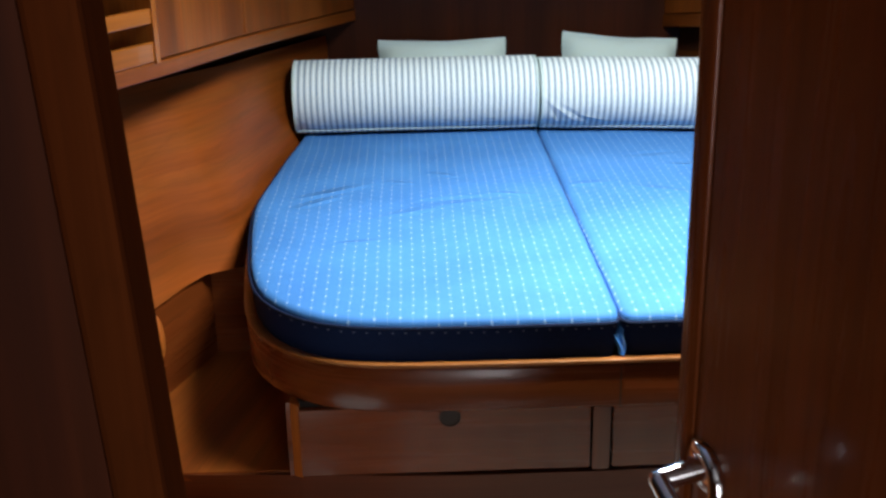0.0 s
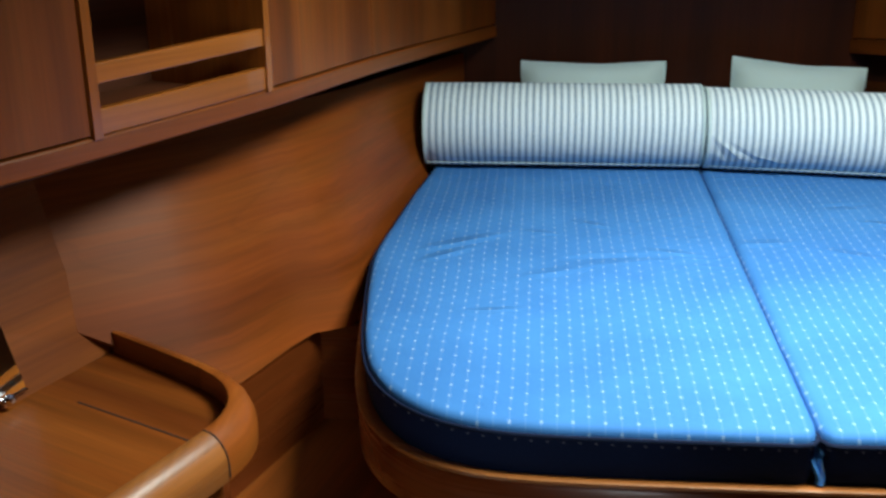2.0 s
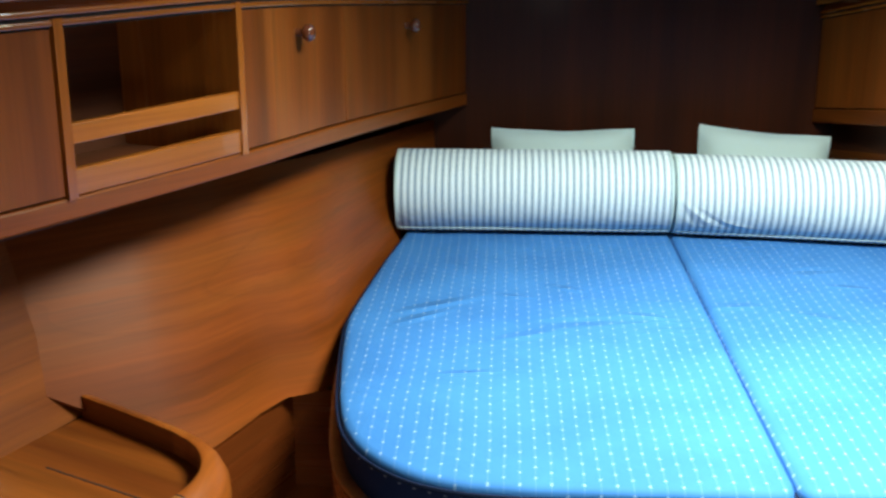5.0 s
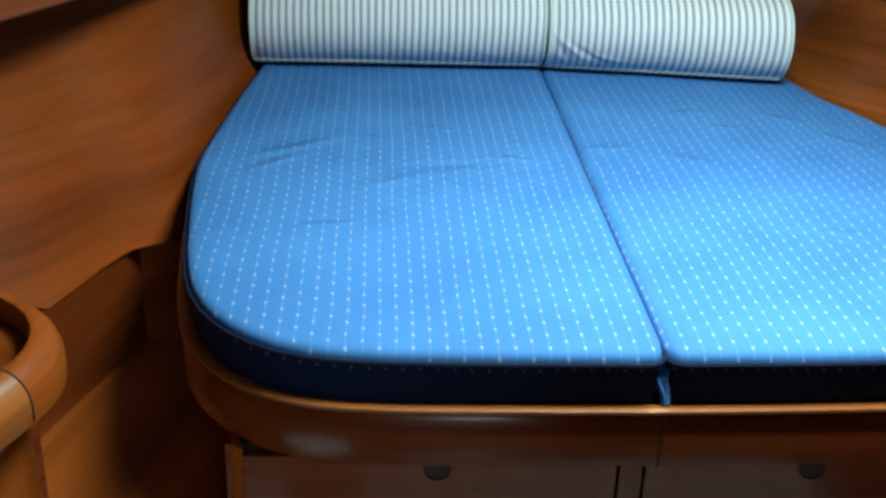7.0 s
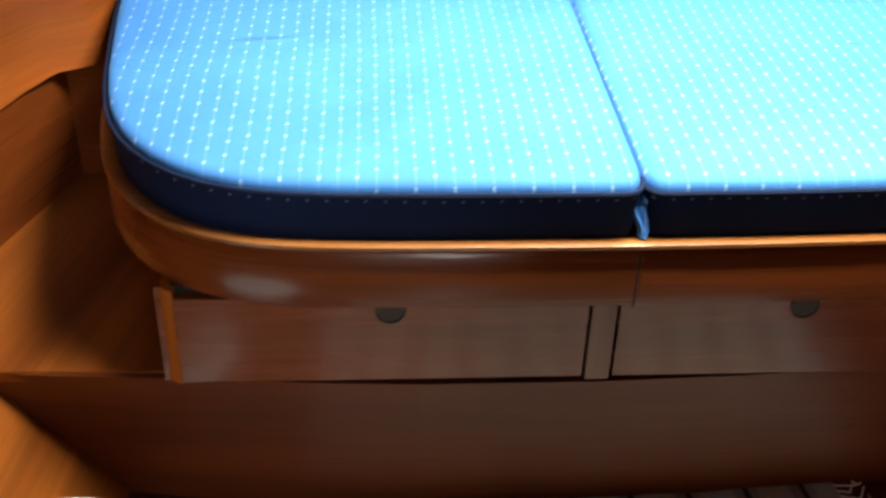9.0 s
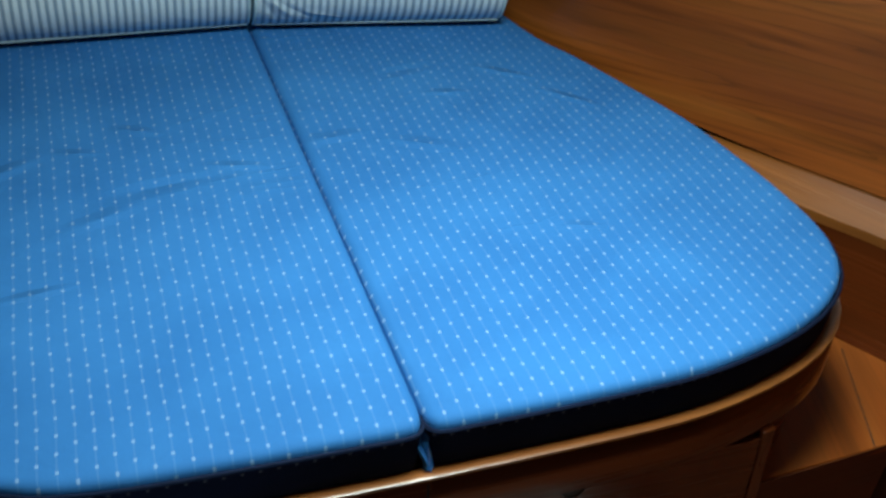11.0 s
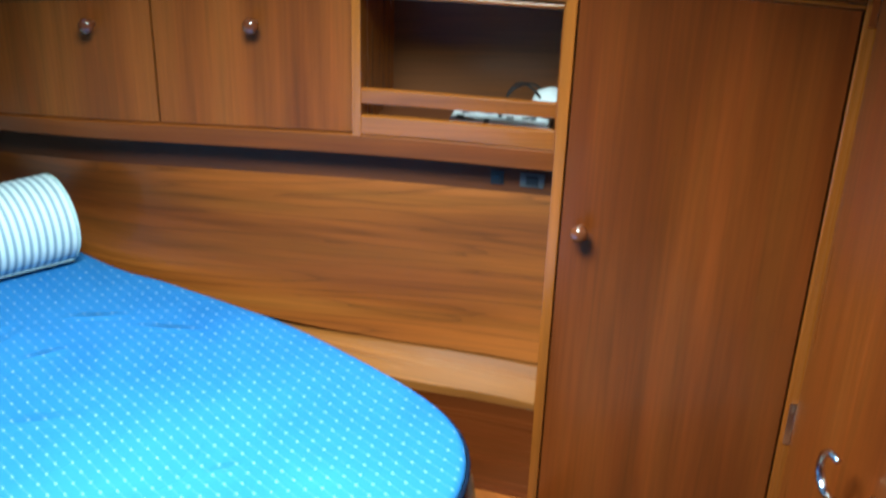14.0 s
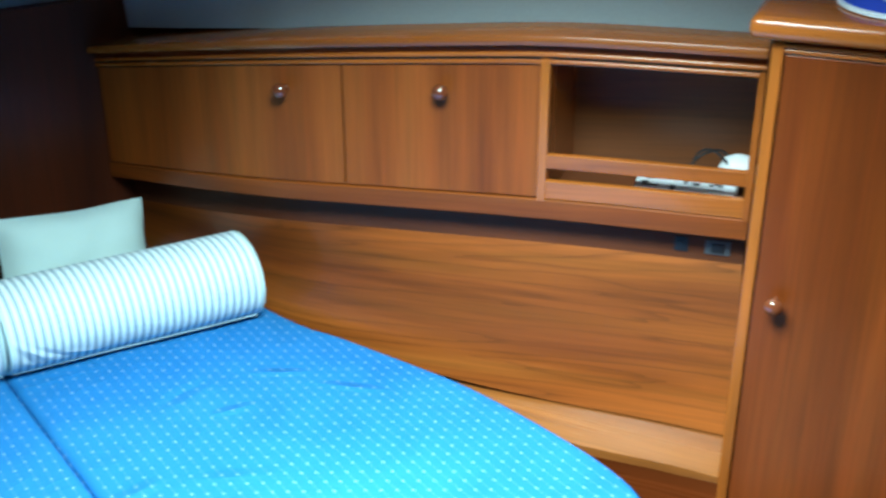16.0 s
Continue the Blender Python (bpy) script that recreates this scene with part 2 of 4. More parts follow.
def mattress_cloth():
    m, t, b = nodes_of("blue_mattress_cloth", 0.8)
    b.inputs["Specular IOR Level"].default_value = 0.25
    co = t.nodes.new("ShaderNodeTexCoord")
    sep = t.nodes.new("ShaderNodeSeparateXYZ")
    warp = t.nodes.new("ShaderNodeTexNoise")
    warp.inputs["Scale"].default_value = 2.5
    link(t, co.outputs["Object"], warp.inputs["Vector"])
    mixv = t.nodes.new("ShaderNodeVectorMath")
    mixv.operation = "MULTIPLY_ADD"
    mixv.inputs[1].default_value = (0.02, 0.02, 0)
    link(t, warp.outputs["Color"], mixv.inputs[0])
    link(t, co.outputs["Object"], mixv.inputs[2])
    link(t, mixv.outputs[0], sep.inputs[0])
    col = math_node(t, "DIVIDE", sep.outputs[0], 0.0252)
    idx = math_node(t, "FLOOR", col)
    fx = math_node(t, "ABSOLUTE", math_node(t, "SUBTRACT", math_node(t, "FRACT", col), 0.5))
    row = math_node(t, "ADD", math_node(t, "DIVIDE", sep.outputs[1], 0.036), math_node(t, "MULTIPLY", idx, 0.5))
    fy = math_node(t, "ABSOLUTE", math_node(t, "SUBTRACT", math_node(t, "FRACT", row), 0.5))
    line = math_node(t, "LESS_THAN", fx, 0.095)
    dash = math_node(t, "MULTIPLY", line, math_node(t, "LESS_THAN", fy, 0.095))
    faint = math_node(t, "MULTIPLY", math_node(t, "LESS_THAN", fx, 0.035), 0.07)
    mark = math_node(t, "MAXIMUM", math_node(t, "MULTIPLY", dash, 0.27), faint)
    weave = noise_node(t, co.outputs["Object"], 700, 2)
    patch = noise_node(t, co.outputs["Object"], 4, 4)
    base = ramp(t, patch, ((0.3, (0.022, 0.128, 0.35)), (0.7, (0.032, 0.165, 0.42))))
    base = mix_color(t, 0.2, base, ramp(t, weave, ((0.3, (0.3, 0.3, 0.3)), (0.7, (0.7, 0.7, 0.7)))), "OVERLAY")
    link(t, mix_color(t, mark, base, (0.50, 0.66, 0.78)), b.inputs["Base Color"])
    squash = t.nodes.new("ShaderNodeMapping")
    squash.inputs["Scale"].default_value, squash.inputs["Rotation"].default_value = (3.0, 9.0, 1), (0, 0, 0.35)
    link(t, co.outputs["Object"], squash.inputs["Vector"])
    fold = noise_node(t, squash.outputs[0], 1.0, 2, 0.4, 0.5)
    patchy = math_node(t, "MINIMUM", math_node(t, "MAXIMUM", math_node(t, "MULTIPLY", math_node(t, "SUBTRACT", noise_node(t, co.outputs["Object"], 2.2, 2), 0.52), 7.0), 0.0), 1.0)
    ridge = math_node(t, "POWER", math_node(t, "SUBTRACT", 1.0, math_node(t, "ABSOLUTE", math_node(t, "MULTIPLY", math_node(t, "SUBTRACT", fold, 0.5), 5.0))), 3.0)
    crease = math_node(t, "ADD", noise_node(t, co.outputs["Object"], 5, 3, 0.5, 0.8), math_node(t, "MULTIPLY", math_node(t, "MULTIPLY", math_node(t, "MAXIMUM", ridge, 0.0), patchy), 0.5))
    h = math_node(t, "ADD", math_node(t, "MULTIPLY", crease, 0.6), math_node(t, "MULTIPLY", weave, 0.03))
    h = math_node(t, "ADD", h, math_node(t, "MULTIPLY", crease_height(t, co.outputs["Object"], COVER_CREASES), 1.7))
    bump(t, b, h, 0.55, 0.014)
    return m


def bolster_cloth():
    m, t, b = nodes_of("striped_ticking", 0.8)
    co = t.nodes.new("ShaderNodeTexCoord")
    sep = t.nodes.new("ShaderNodeSeparateXYZ")
    link(t, co.outputs["Object"], sep.inputs[0])
    wob = noise_node(t, co.outputs["Object"], 6, 2)
    x = math_node(t, "ADD", sep.outputs[0], math_node(t, "MULTIPLY", wob, 0.004))
    f = math_node(t, "FRACT", math_node(t, "DIVIDE", x, 0.0185))
    d = math_node(t, "ABSOLUTE", math_node(t, "SUBTRACT", f, 0.5))
    weave = noise_node(t, co.outputs["Object"], 600, 2)
    c = ramp(t, d, ((0.19, (0.26, 0.35, 0.42)), (0.25, (0.66, 0.75, 0.78))))
    link(t, mix_color(t, 0.15, c, ramp(t, weave, ((0.3, (0.3, 0.3, 0.3)), (0.7, (0.7, 0.7, 0.7)))), "OVERLAY"), b.inputs["Base Color"])
    fold = noise_node(t, co.outputs["Object"], 9, 3, 0.5, 1.0)
    flat = t.nodes.new("ShaderNodeCombineXYZ")
    link(t, sep.outputs[0], flat.inputs[0])
    link(t, sep.outputs[2], flat.inputs[1])
    fold = math_node(t, "ADD", fold, math_node(t, "MULTIPLY", crease_height(t, flat.outputs[0], BOLSTER_CREASES), 0.9))
    bump(t, b, fold, 0.4, 0.01)
    return m


def rug_cloth():
    m, t, b = nodes_of("striped_cotton_rug", 0.95)
    co = t.nodes.new("ShaderNodeTexCoord")
    sep = t.nodes.new("ShaderNodeSeparateXYZ")
    link(t, co.outputs["Object"], sep.inputs[0])
    x = math_node(t, "ADD", sep.outputs[0], math_node(t, "MULTIPLY", sep.outputs[1], 0.12))
    f = math_node(t, "FRACT", math_node(t, "DIVIDE", x, 0.098))
    c = ramp(t, f, ((0.0, (0.27, 0.245, 0.205)), (0.48, (0.27, 0.245, 0.205)), (0.5, (0.17, 0.15, 0.15)), (0.66, (0.17, 0.15, 0.15)), (0.68, (0.02, 0.018, 0.02)), (0.76, (0.02, 0.018, 0.02)), (0.78, (0.20, 0.18, 0.18)), (0.90, (0.20, 0.18, 0.18)), (0.92, (0.27, 0.245, 0.205))))
    weave = noise_node(t, co.outputs["Object"], 350, 3)
    link(t, mix_color(t, 0.5, c, ramp(t, weave, ((0.3, (0.3, 0.3, 0.3)), (0.7, (0.7, 0.7, 0.7)))), "OVERLAY"), b.inputs["Base Color"])
    bump(t, b, weave, 0.6, 0.002)
    return m


MATTRESS, TICKING, RUG = mattress_cloth(), bolster_cloth(), rug_cloth()

# ---- building helpers ----


def map_grain(bm, grain):
    """Lays the mesh's map in metres, u along the grain; one fixed set of axes keeps curved skins whole."""
    layer = bm.loops.layers.uv.verify()
    g = Vector(grain).normalized()
    a = Vector((g.y, -g.x, 0)).normalized() if abs(g.z) < 0.9 else Vector((1, 0, 0))
    b = g.cross(a).normalized()
    a = b.cross(g).normalized()
    bm.normal_update()
    for f in bm.faces:
        ng, na, nb = abs(f.normal.dot(g)), abs(f.normal.dot(a)), abs(f.normal.dot(b))
        if ng > 0.8:
            u, v = a, b
        else:
            u, v = g, (b if na > nb else a)
        for l in f.loops:
            l[layer].uv = (l.vert.co.dot(u), l.vert.co.dot(v))


def part(name, bm, material, parent=None, label="", grain=(0, 0, 1), smooth=False):
    """Links a bmesh as one mesh object, under a thing or under a part."""
    bmesh.ops.recalc_face_normals(bm, faces=bm.faces)
    map_grain(bm, grain)
    me = bpy.data.meshes.new(name)
    bm.to_mesh(me)
    bm.free()
    me.materials.append(material)
    if smooth:
        for p in me.polygons:
            p.use_smooth = True
        me.set_sharp_from_angle(angle=radians(40))
    ob = new(name, me)
    if parent is not None:
        ob.parent = parent
        ob.matrix_parent_inverse = Matrix.Translation(-parent.matrix_basis.translation) if parent.type == "EMPTY" else Matrix()
    if label:
        tagged(ob, label)
    return ob


def thing(name, at, label, category, group="", kind=""):
    ob = new(name)
    ob.empty_display_size = 0.05
    ob.location = at
    return tagged(ob, label, category, group, kind)


def prism(outline, z0, z1, bevel=0.0, segs=2):
    """An outline in plan, raised from z0 to z1 (numbers, or a function of the place)."""
    bm = bmesh.new()
    zf = lambda z, p: z(p) if callable(z) else z
    lo = [bm.verts.new((p[0], p[1], zf(z0, p))) for p in outline]
    hi = [bm.verts.new((p[0], p[1], zf(z1, p))) for p in outline]
    bm.faces.new(lo[::-1])
    bm.faces.new(hi)
    n = len(outline)
    for i in range(n):
        bm.faces.new((lo[i], lo[(i + 1) % n], hi[(i + 1) % n], hi[i]))
    if bevel:
        bmesh.ops.bevel(bm, geom=list(bm.edges), offset=bevel, segments=segs, affect="EDGES", profile=0.5, clamp_overlap=True)
    return bm


def wallboard(a, b, thick, z0, z1, bevel=0.0):
    """An upright board over the plan line a-b; its thickness lies to the left of a-b."""
    a, b = Vector(a[:2]), Vector(b[:2])
    d = (b - a).normalized()
    n = Vector((-d.y, d.x)) * thick
    return prism([a, b, b + n, a + n], z0, z1, bevel)


def hexa(c, bevel=0.0, segs=2):
    """Eight corners: four below, four above, in the same order."""
    bm = bmesh.new()
    v = [bm.verts.new(p) for p in c]
    for q in ((3, 2, 1, 0), (4, 5, 6, 7), (0, 1, 5, 4), (1, 2, 6, 5), (2, 3, 7, 6), (3, 0, 4, 7)):
        bm.faces.new([v[i] for i in q])
    if bevel:
        bmesh.ops.bevel(bm, geom=list(bm.edges), offset=bevel, segments=segs, affect="EDGES", profile=0.5, clamp_overlap=True)
    return bm


def spline(points, step=0.04):
    """A smooth line through points, as close stations."""
    p = [Vector(q) for q in points]
    p = [p[0] * 2 - p[1], *p, p[-1] * 2 - p[-2]]
    out = []
    for i in range(1, len(p) - 2):
        n = max(2, int((p[i + 1] - p[i]).length / step))
        for k in range(n):
            t = k / n
            a, b, c, d = p[i - 1 : i + 3]
            out.append(0.5 * ((2 * b) + (c - a) * t + (2 * a - 5 * b + 4 * c - d) * t * t + (3 * b - a - 3 * c + d) * t**3))
    return out + [p[-2].copy()]


def sweep(stations, sections, closed_ends=True):
    """Joins cross-sections (lists of places, one a station) into a skin."""
    bm = bmesh.new()
    rows = [[bm.verts.new(q) for q in s] for s in sections]
    n = len(rows[0])
    for a, b in zip(rows, rows[1:]):
        for i in range(n):
            bm.faces.new((a[i], a[(i + 1) % n], b[(i + 1) % n], b[i]))
    if closed_ends:
        bm.faces.new(rows[0][::-1])
        bm.faces.new(rows[-1])
    return bm


def tube(points, r, sides=10, ends=True):
    """A round rod along points; r a number or one a point."""
    pts = [Vector(p) for p in points]
    secs, up = [], None
    for i, p in enumerate(pts):
        d = (pts[min(i + 1, len(pts) - 1)] - pts[max(i - 1, 0)]).normalized()
        up = d.orthogonal().normalized() if up is None else (up - d * up.dot(d)).normalized()
        w = d.cross(up)
        rr = r[i] if isinstance(r, (list, tuple)) else r
        secs.append([p + rr * (math.cos(a) * up + math.sin(a) * w) for a in [2 * math.pi * k / sides for k in range(sides)]])
    return sweep(pts, secs, ends)


def lathe(at, axis, profile, sides=20):
    """A turned body: profile of (distance along the axis, radius)."""
    at, axis = Vector(at), Vector(axis).normalized()
    u = axis.orthogonal().normalized()
    w = axis.cross(u)
    secs = [[at + axis * h + max(r, 1e-4) * (math.cos(a) * u + math.sin(a) * w) for a in [2 * math.pi * k / sides for k in range(sides)]] for h, r in profile]
    return sweep(None, secs)


def join(*bms):
    out = bmesh.new()
    for b in bms:
        me = bpy.data.meshes.new("tmp")
        b.to_mesh(me)
        b.free()
        out.from_mesh(me)
        bpy.data.meshes.remove(me)
    return out


KNOB = [(0, 0.009), (0.012, 0.0075), (0.016, 0.013), (0.022, 0.0175), (0.029, 0.0185), (0.036, 0.015), (0.040, 0.008), (0.041, 0.0)]

# ---- the setting ----
ZM, ZL, ZP = 0.64, 0.547, 0.28          # mattress top, berth rim, side platform
HEAD_Y, CEIL_Z = 1.95, 2.14

RAIL_L = spline([(-1.60, -0.70, 1.012), (-1.45, -0.36, 1.01), (-1.31, -0.09, 1.008), (-1.152, 0.184, 1.008), (-0.955, 0.575, 1.006), (-0.84, 1.0, 0.982), (-0.75, 1.34, 0.958), (-0.62, 1.80, 0.925), (-0.575, 1.95, 0.915)])
RAIL_R = spline([(1.302, 0.422, 1.005), (1.075, 0.745, 0.998), (0.85, 1.085, 0.975), (0.69, 1.345, 0.952), (0.585, 1.60, 0.92), (0.485, 1.95, 0.868)])


def at_y(line, y):
    for a, b in zip(line, line[1:]):
        if min(a.y, b.y) <= y <= max(a.y, b.y):
            return a.lerp(b, (y - a.y) / (b.y - a.y))
    return line[0].copy() if abs(y - line[0].y) < abs(y - line[-1].y) else line[-1].copy()


def out_at(line, y, side):
    """The level way out of the cabin, square to the line."""
    d = at_y(line, y + 0.05) - at_y(line, y - 0.05)
    n = Vector((d.y, -d.x, 0)).normalized()
    return n if n.x * side > 0 else -n


def strip(line, side, y0, y1, d0, d1, z0, z1, round_edge=0.0, n=None):
    """A rail along the curved line between y0 and y1, d0..d1 deep, z0..z1 above it."""
    n = n or max(2, int(abs(y1 - y0) / 0.06) + 1)
    secs = []
    for k in range(n + 1):
        y = y0 + (y1 - y0) * k / n
        p, o = at_y(line, y), out_at(line, y, side)
        r = round_edge
        if r:
            q = [(d0 + r, z0), (d1, z0), (d1, z1), (d0 + r, z1), (d0 + r * 0.3, z1 - r * 0.3), (d0, z1 - r), (d0, z0 + r), (d0 + r * 0.3, z0 + r * 0.3)]
        else:
            q = [(d0, z0), (d1, z0), (d1, z1), (d0, z1)]
        shrink = 1 - 0.11 * max(0.0, y - 0.8) if side > 0 else 1.0
        secs.append([p + o * d + Vector((0, 0, z * shrink)) for d, z in q])
    return sweep(None, secs)


def along(line, y):
    d = at_y(line, y + 0.1) - at_y(line, y - 0.1)
    return d.normalized()


# cabin sole: a dark panel with pale inlay strips
floor = tagged(part("floor", prism([(-2.3, -3.4), (2.3, -3.4), (2.3, 2.2), (-2.3, 2.2)], -0.06, 0.0), SOLE, grain=(0, 1, 0)), "dark varnished cabin sole with pale inlay strips", "floor", kind="structure")
inlay = prism([(-0.0015, -1.40), (0.0015, -1.40), (0.0015, 0.055), (-0.0015, 0.055)], 0.0, 0.0012)
first = part("inlay_strip", inlay, STRIPE, floor, grain=(0, 1, 0))
for k in range(-16, 13):
    x = k * 0.0455 + 0.012
    if first.location.x == 0.0 and k == -16:
        first.location = (x, 0, 0)
        continue
    ob = new("inlay_strip", first.data)
    ob.parent, ob.location = floor, (x, 0, 0)

tagged(part("floor_panel", prism([(0.66, -1.40), (2.2, -1.40), (2.2, 0.30), (0.90, 0.30), (0.66, 0.06)], 0.0, 0.004), OILED, grain=(0.5, 1, 0)), "plain brown teak sole panel in front of the wardrobe", "floor", kind="structure")

# head wall, ceiling with the hatch, and the shell that closes the cabin
tagged(part("wall_aft", prism([(-2.3, HEAD_Y), (2.3, HEAD_Y), (2.3, HEAD_Y + 0.04), (-2.3, HEAD_Y + 0.04)], 0.0, 1.36), PANEL, grain=(0, 0, 1)), "dark mahogany panel at the head of the berth", "wall", kind="structure")
tagged(part("wall_aft_upper", prism([(-2.3, HEAD_Y + 0.16), (2.3, HEAD_Y + 0.16), (2.3, HEAD_Y + 0.2), (-2.3, HEAD_Y + 0.2)], 1.2, CEIL_Z), LINER), "pale headliner panel above the aft shelf", "wall", kind="structure")
tagged(part("aft_shelf", prism([(-2.3, HEAD_Y + 0.04), (2.3, HEAD_Y + 0.04), (2.3, HEAD_Y + 0.16), (-2.3, HEAD_Y + 0.16)], 1.18, 1.2), MAHOG, grain=(1, 0, 0)), "mahogany shelf behind the head panel", "shelf", kind="structure")

HX0, HX1, HY0, HY1 = -0.08, 0.48, -0.16, 0.40
ceil = join(prism([(-2.3, -3.4), (HX0, -3.4), (HX0, 2.2), (-2.3, 2.2)], CEIL_Z, CEIL_Z + 0.05),
            prism([(HX1, -3.4), (2.3, -3.4), (2.3, 2.2), (HX1, 2.2)], CEIL_Z, CEIL_Z + 0.05),
            prism([(HX0, -3.4), (HX1, -3.4), (HX1, HY0), (HX0, HY0)], CEIL_Z, CEIL_Z + 0.05),
            prism([(HX0, HY1), (HX1, HY1), (HX1, 2.2), (HX0, 2.2)], CEIL_Z, CEIL_Z + 0.05))
tagged(part("ceiling", ceil, CEIL), "white panelled headliner with an open deck hatch", "ceiling", kind="structure")
for nm, a, b in (("wall_port", (-2.3, 2.2), (-2.3, -3.4)), ("wall_starboard", (2.3, -3.4), (2.3, 2.2)), ("wall_saloon", (-2.3, -3.4), (2.3, -3.4))):
    tagged(part(nm, wallboard(a, b, -0.05, -0.06, CEIL_Z + 0.05), TEAK, grain=(0, 0, 1)), "varnished teak panelling that closes the cabin", "wall", kind="structure")

# forward bulkhead with the doorway
BY = -1.46
JX0, JX1 = -0.533, 0.06
def lean(bm):
    """The jamb's edge leans a little, wider at the head than at the sole."""
    for v in bm.verts:
        if v.co.x > JX0 - 0.1:
            v.co.x += (1.33 - v.co.z) * 0.05
    return bm


tagged(part("wall_forward_port", lean(prism([(-2.3, BY), (JX0 - 0.028, BY), (JX0 - 0.028, BY + 0.03), (-2.3, BY + 0.03)], 0, CEIL_Z)), PANEL), "mahogany bulkhead beside the doorway", "wall", kind="structure")
tagged(part("wall_forward_starboard", prism([(JX1, BY), (2.3, BY), (2.3, BY + 0.03), (JX1, BY + 0.03)], 0, CEIL_Z), PANEL), "mahogany bulkhead beside the doorway", "wall", kind="structure")
tagged(part("trim", lean(prism([(JX0 - 0.028, BY - 0.002), (JX0, BY - 0.002), (JX0, BY + 0.042), (JX0 - 0.028, BY + 0.042)], 0, 1.95, 0.004)), JAMB), "dark rounded door jamb", "trim", kind="structure")
tagged(part("wall_over_doorway", prism([(JX0 - 0.07, BY + 0.003), (JX1, BY + 0.003), (JX1, BY + 0.027), (JX0 - 0.07, BY + 0.027)], 1.95, CEIL_Z), MAHOG, grain=(1, 0, 0)), "mahogany panel over the doorway", "wall", kind="structure")


def skin(lower, upper, depth, side):
    """A lofted panel between two lines of equal count, with its thickness on the hull's side."""
    secs = []
    for a, b in zip(lower, upper):
        a, b = Vector(a), Vector(b)
        o = Vector((side * depth, 0, 0))
        secs.append([a, b, b + o, a + o])
    return sweep(None, secs)


def sample(line, n):
    ys = [p.y for p in line]
    return [at_y(line, ys[0] + (ys[-1] - ys[0]) * k / (n - 1)) for k in range(n)]


def arc_sample(line, n):
    """n stations at even steps along the line."""
    run = [0.0]
    for a, b in zip(line, line[1:]):
        run.append(run[-1] + (b - a).length)
    out = []
    for k in range(n):
        d = run[-1] * k / (n - 1)
        i = max(j for j in range(len(run)) if run[j] <= d + 1e-9)
        i = min(i, len(line) - 2)
        out.append(line[i].lerp(line[i + 1], (d - run[i]) / max(run[i + 1] - run[i], 1e-9)))
    return out


# hull side beside the berth, port: slopes outwards from the berth's edge up to the lockers
low = spline([(-1.275, 0.235, 0.68), (-1.13, 0.30, 0.585), (-1.04, 0.335, 0.525), (-1.005, 0.365, 0.511), (-0.965, 0.47, 0.511), (-0.922, 0.585, 0.511), (-0.885, 0.63, 0.511), (-0.825, 0.655, 0.512), (-0.792, 0.78, 0.52), (-0.785, 1.0, 0.535), (-0.755, 1.3, 0.55), (-0.735, 1.5, 0.56), (-0.69, 1.95, 0.57)])
low_s = arc_sample(low, 24)
up_s = []
for k in range(24):
    y = 0.21 + (1.95 - 0.21) * k / 23
    up_s.append(at_y(RAIL_L, y) + out_at(RAIL_L, y, -1) * (0.10 + 0.15 * max(0.0, 1 - (y - 0.21) / 0.9)) + Vector((0, 0, -0.05)))
tagged(part("hull_panel_port", skin(low_s, up_s, 0.012, -1), LINING, grain=(0.3, 1, -0.05), smooth=True), "varnished teak lining sloping up from the berth", "wall panel", kind="structure")
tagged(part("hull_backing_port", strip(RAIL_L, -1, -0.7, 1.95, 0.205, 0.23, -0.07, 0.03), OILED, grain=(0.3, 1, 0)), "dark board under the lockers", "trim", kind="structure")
# starboard
low = spline([(1.25, 0.375, 0.552), (1.16, 0.53, 0.552), (1.06, 0.68, 0.552), (0.94, 0.86, 0.56), (0.815, 1.08, 0.57), (0.70, 1.35, 0.575), (0.575, 1.95, 0.575)])
low_s = sample(low, 24)
up_s = []
for k in range(24):
    y = 0.42 + (1.95 - 0.42) * k / 23
    up_s.append(at_y(RAIL_R, y) + out_at(RAIL_R, y, 1) * 0.06 + Vector((0, 0, -0.085)))
tagged(part("hull_panel_starboard", skin(low_s, up_s, 0.012, 1), BOLD, grain=(-0.5, 1, -0.05), smooth=True), "varnished teak lining with bold wavy grain", "wall panel", kind="structure")
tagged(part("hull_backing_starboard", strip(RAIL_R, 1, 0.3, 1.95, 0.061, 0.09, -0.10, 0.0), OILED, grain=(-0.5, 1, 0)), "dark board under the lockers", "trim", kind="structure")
led = spline([(1.125, 0.285, 0), (1.05, 0.42, 0), (0.965, 0.555, 0), (0.87, 0.78, 0), (0.80, 1.0, 0)], 0.05)
led_b = spline([(1.262, 0.375, 0), (1.17, 0.53, 0), (1.07, 0.68, 0), (0.96, 0.86, 0), (0.85, 1.07, 0)], 0.05)
tagged(part("ledge_starboard", prism([p for p in sample(led, 12)] + [p for p in sample(led_b, 12)][::-1], 0.527, 0.548, 0.003), GLOSS, grain=(-0.5, 1, 0)), "light varnished ledge along the hull side", "ledge", kind="structure")
tagged(part("ledge_front_starboard", prism([p for p in sample(led, 12)] + [p + Vector((0.03, 0.02, 0)) for p in sample(led, 12)][::-1], ZP, 0.527), MAHOG, grain=(-0.5, 1, 0)), "mahogany board below the ledge", "wall panel", kind="structure")

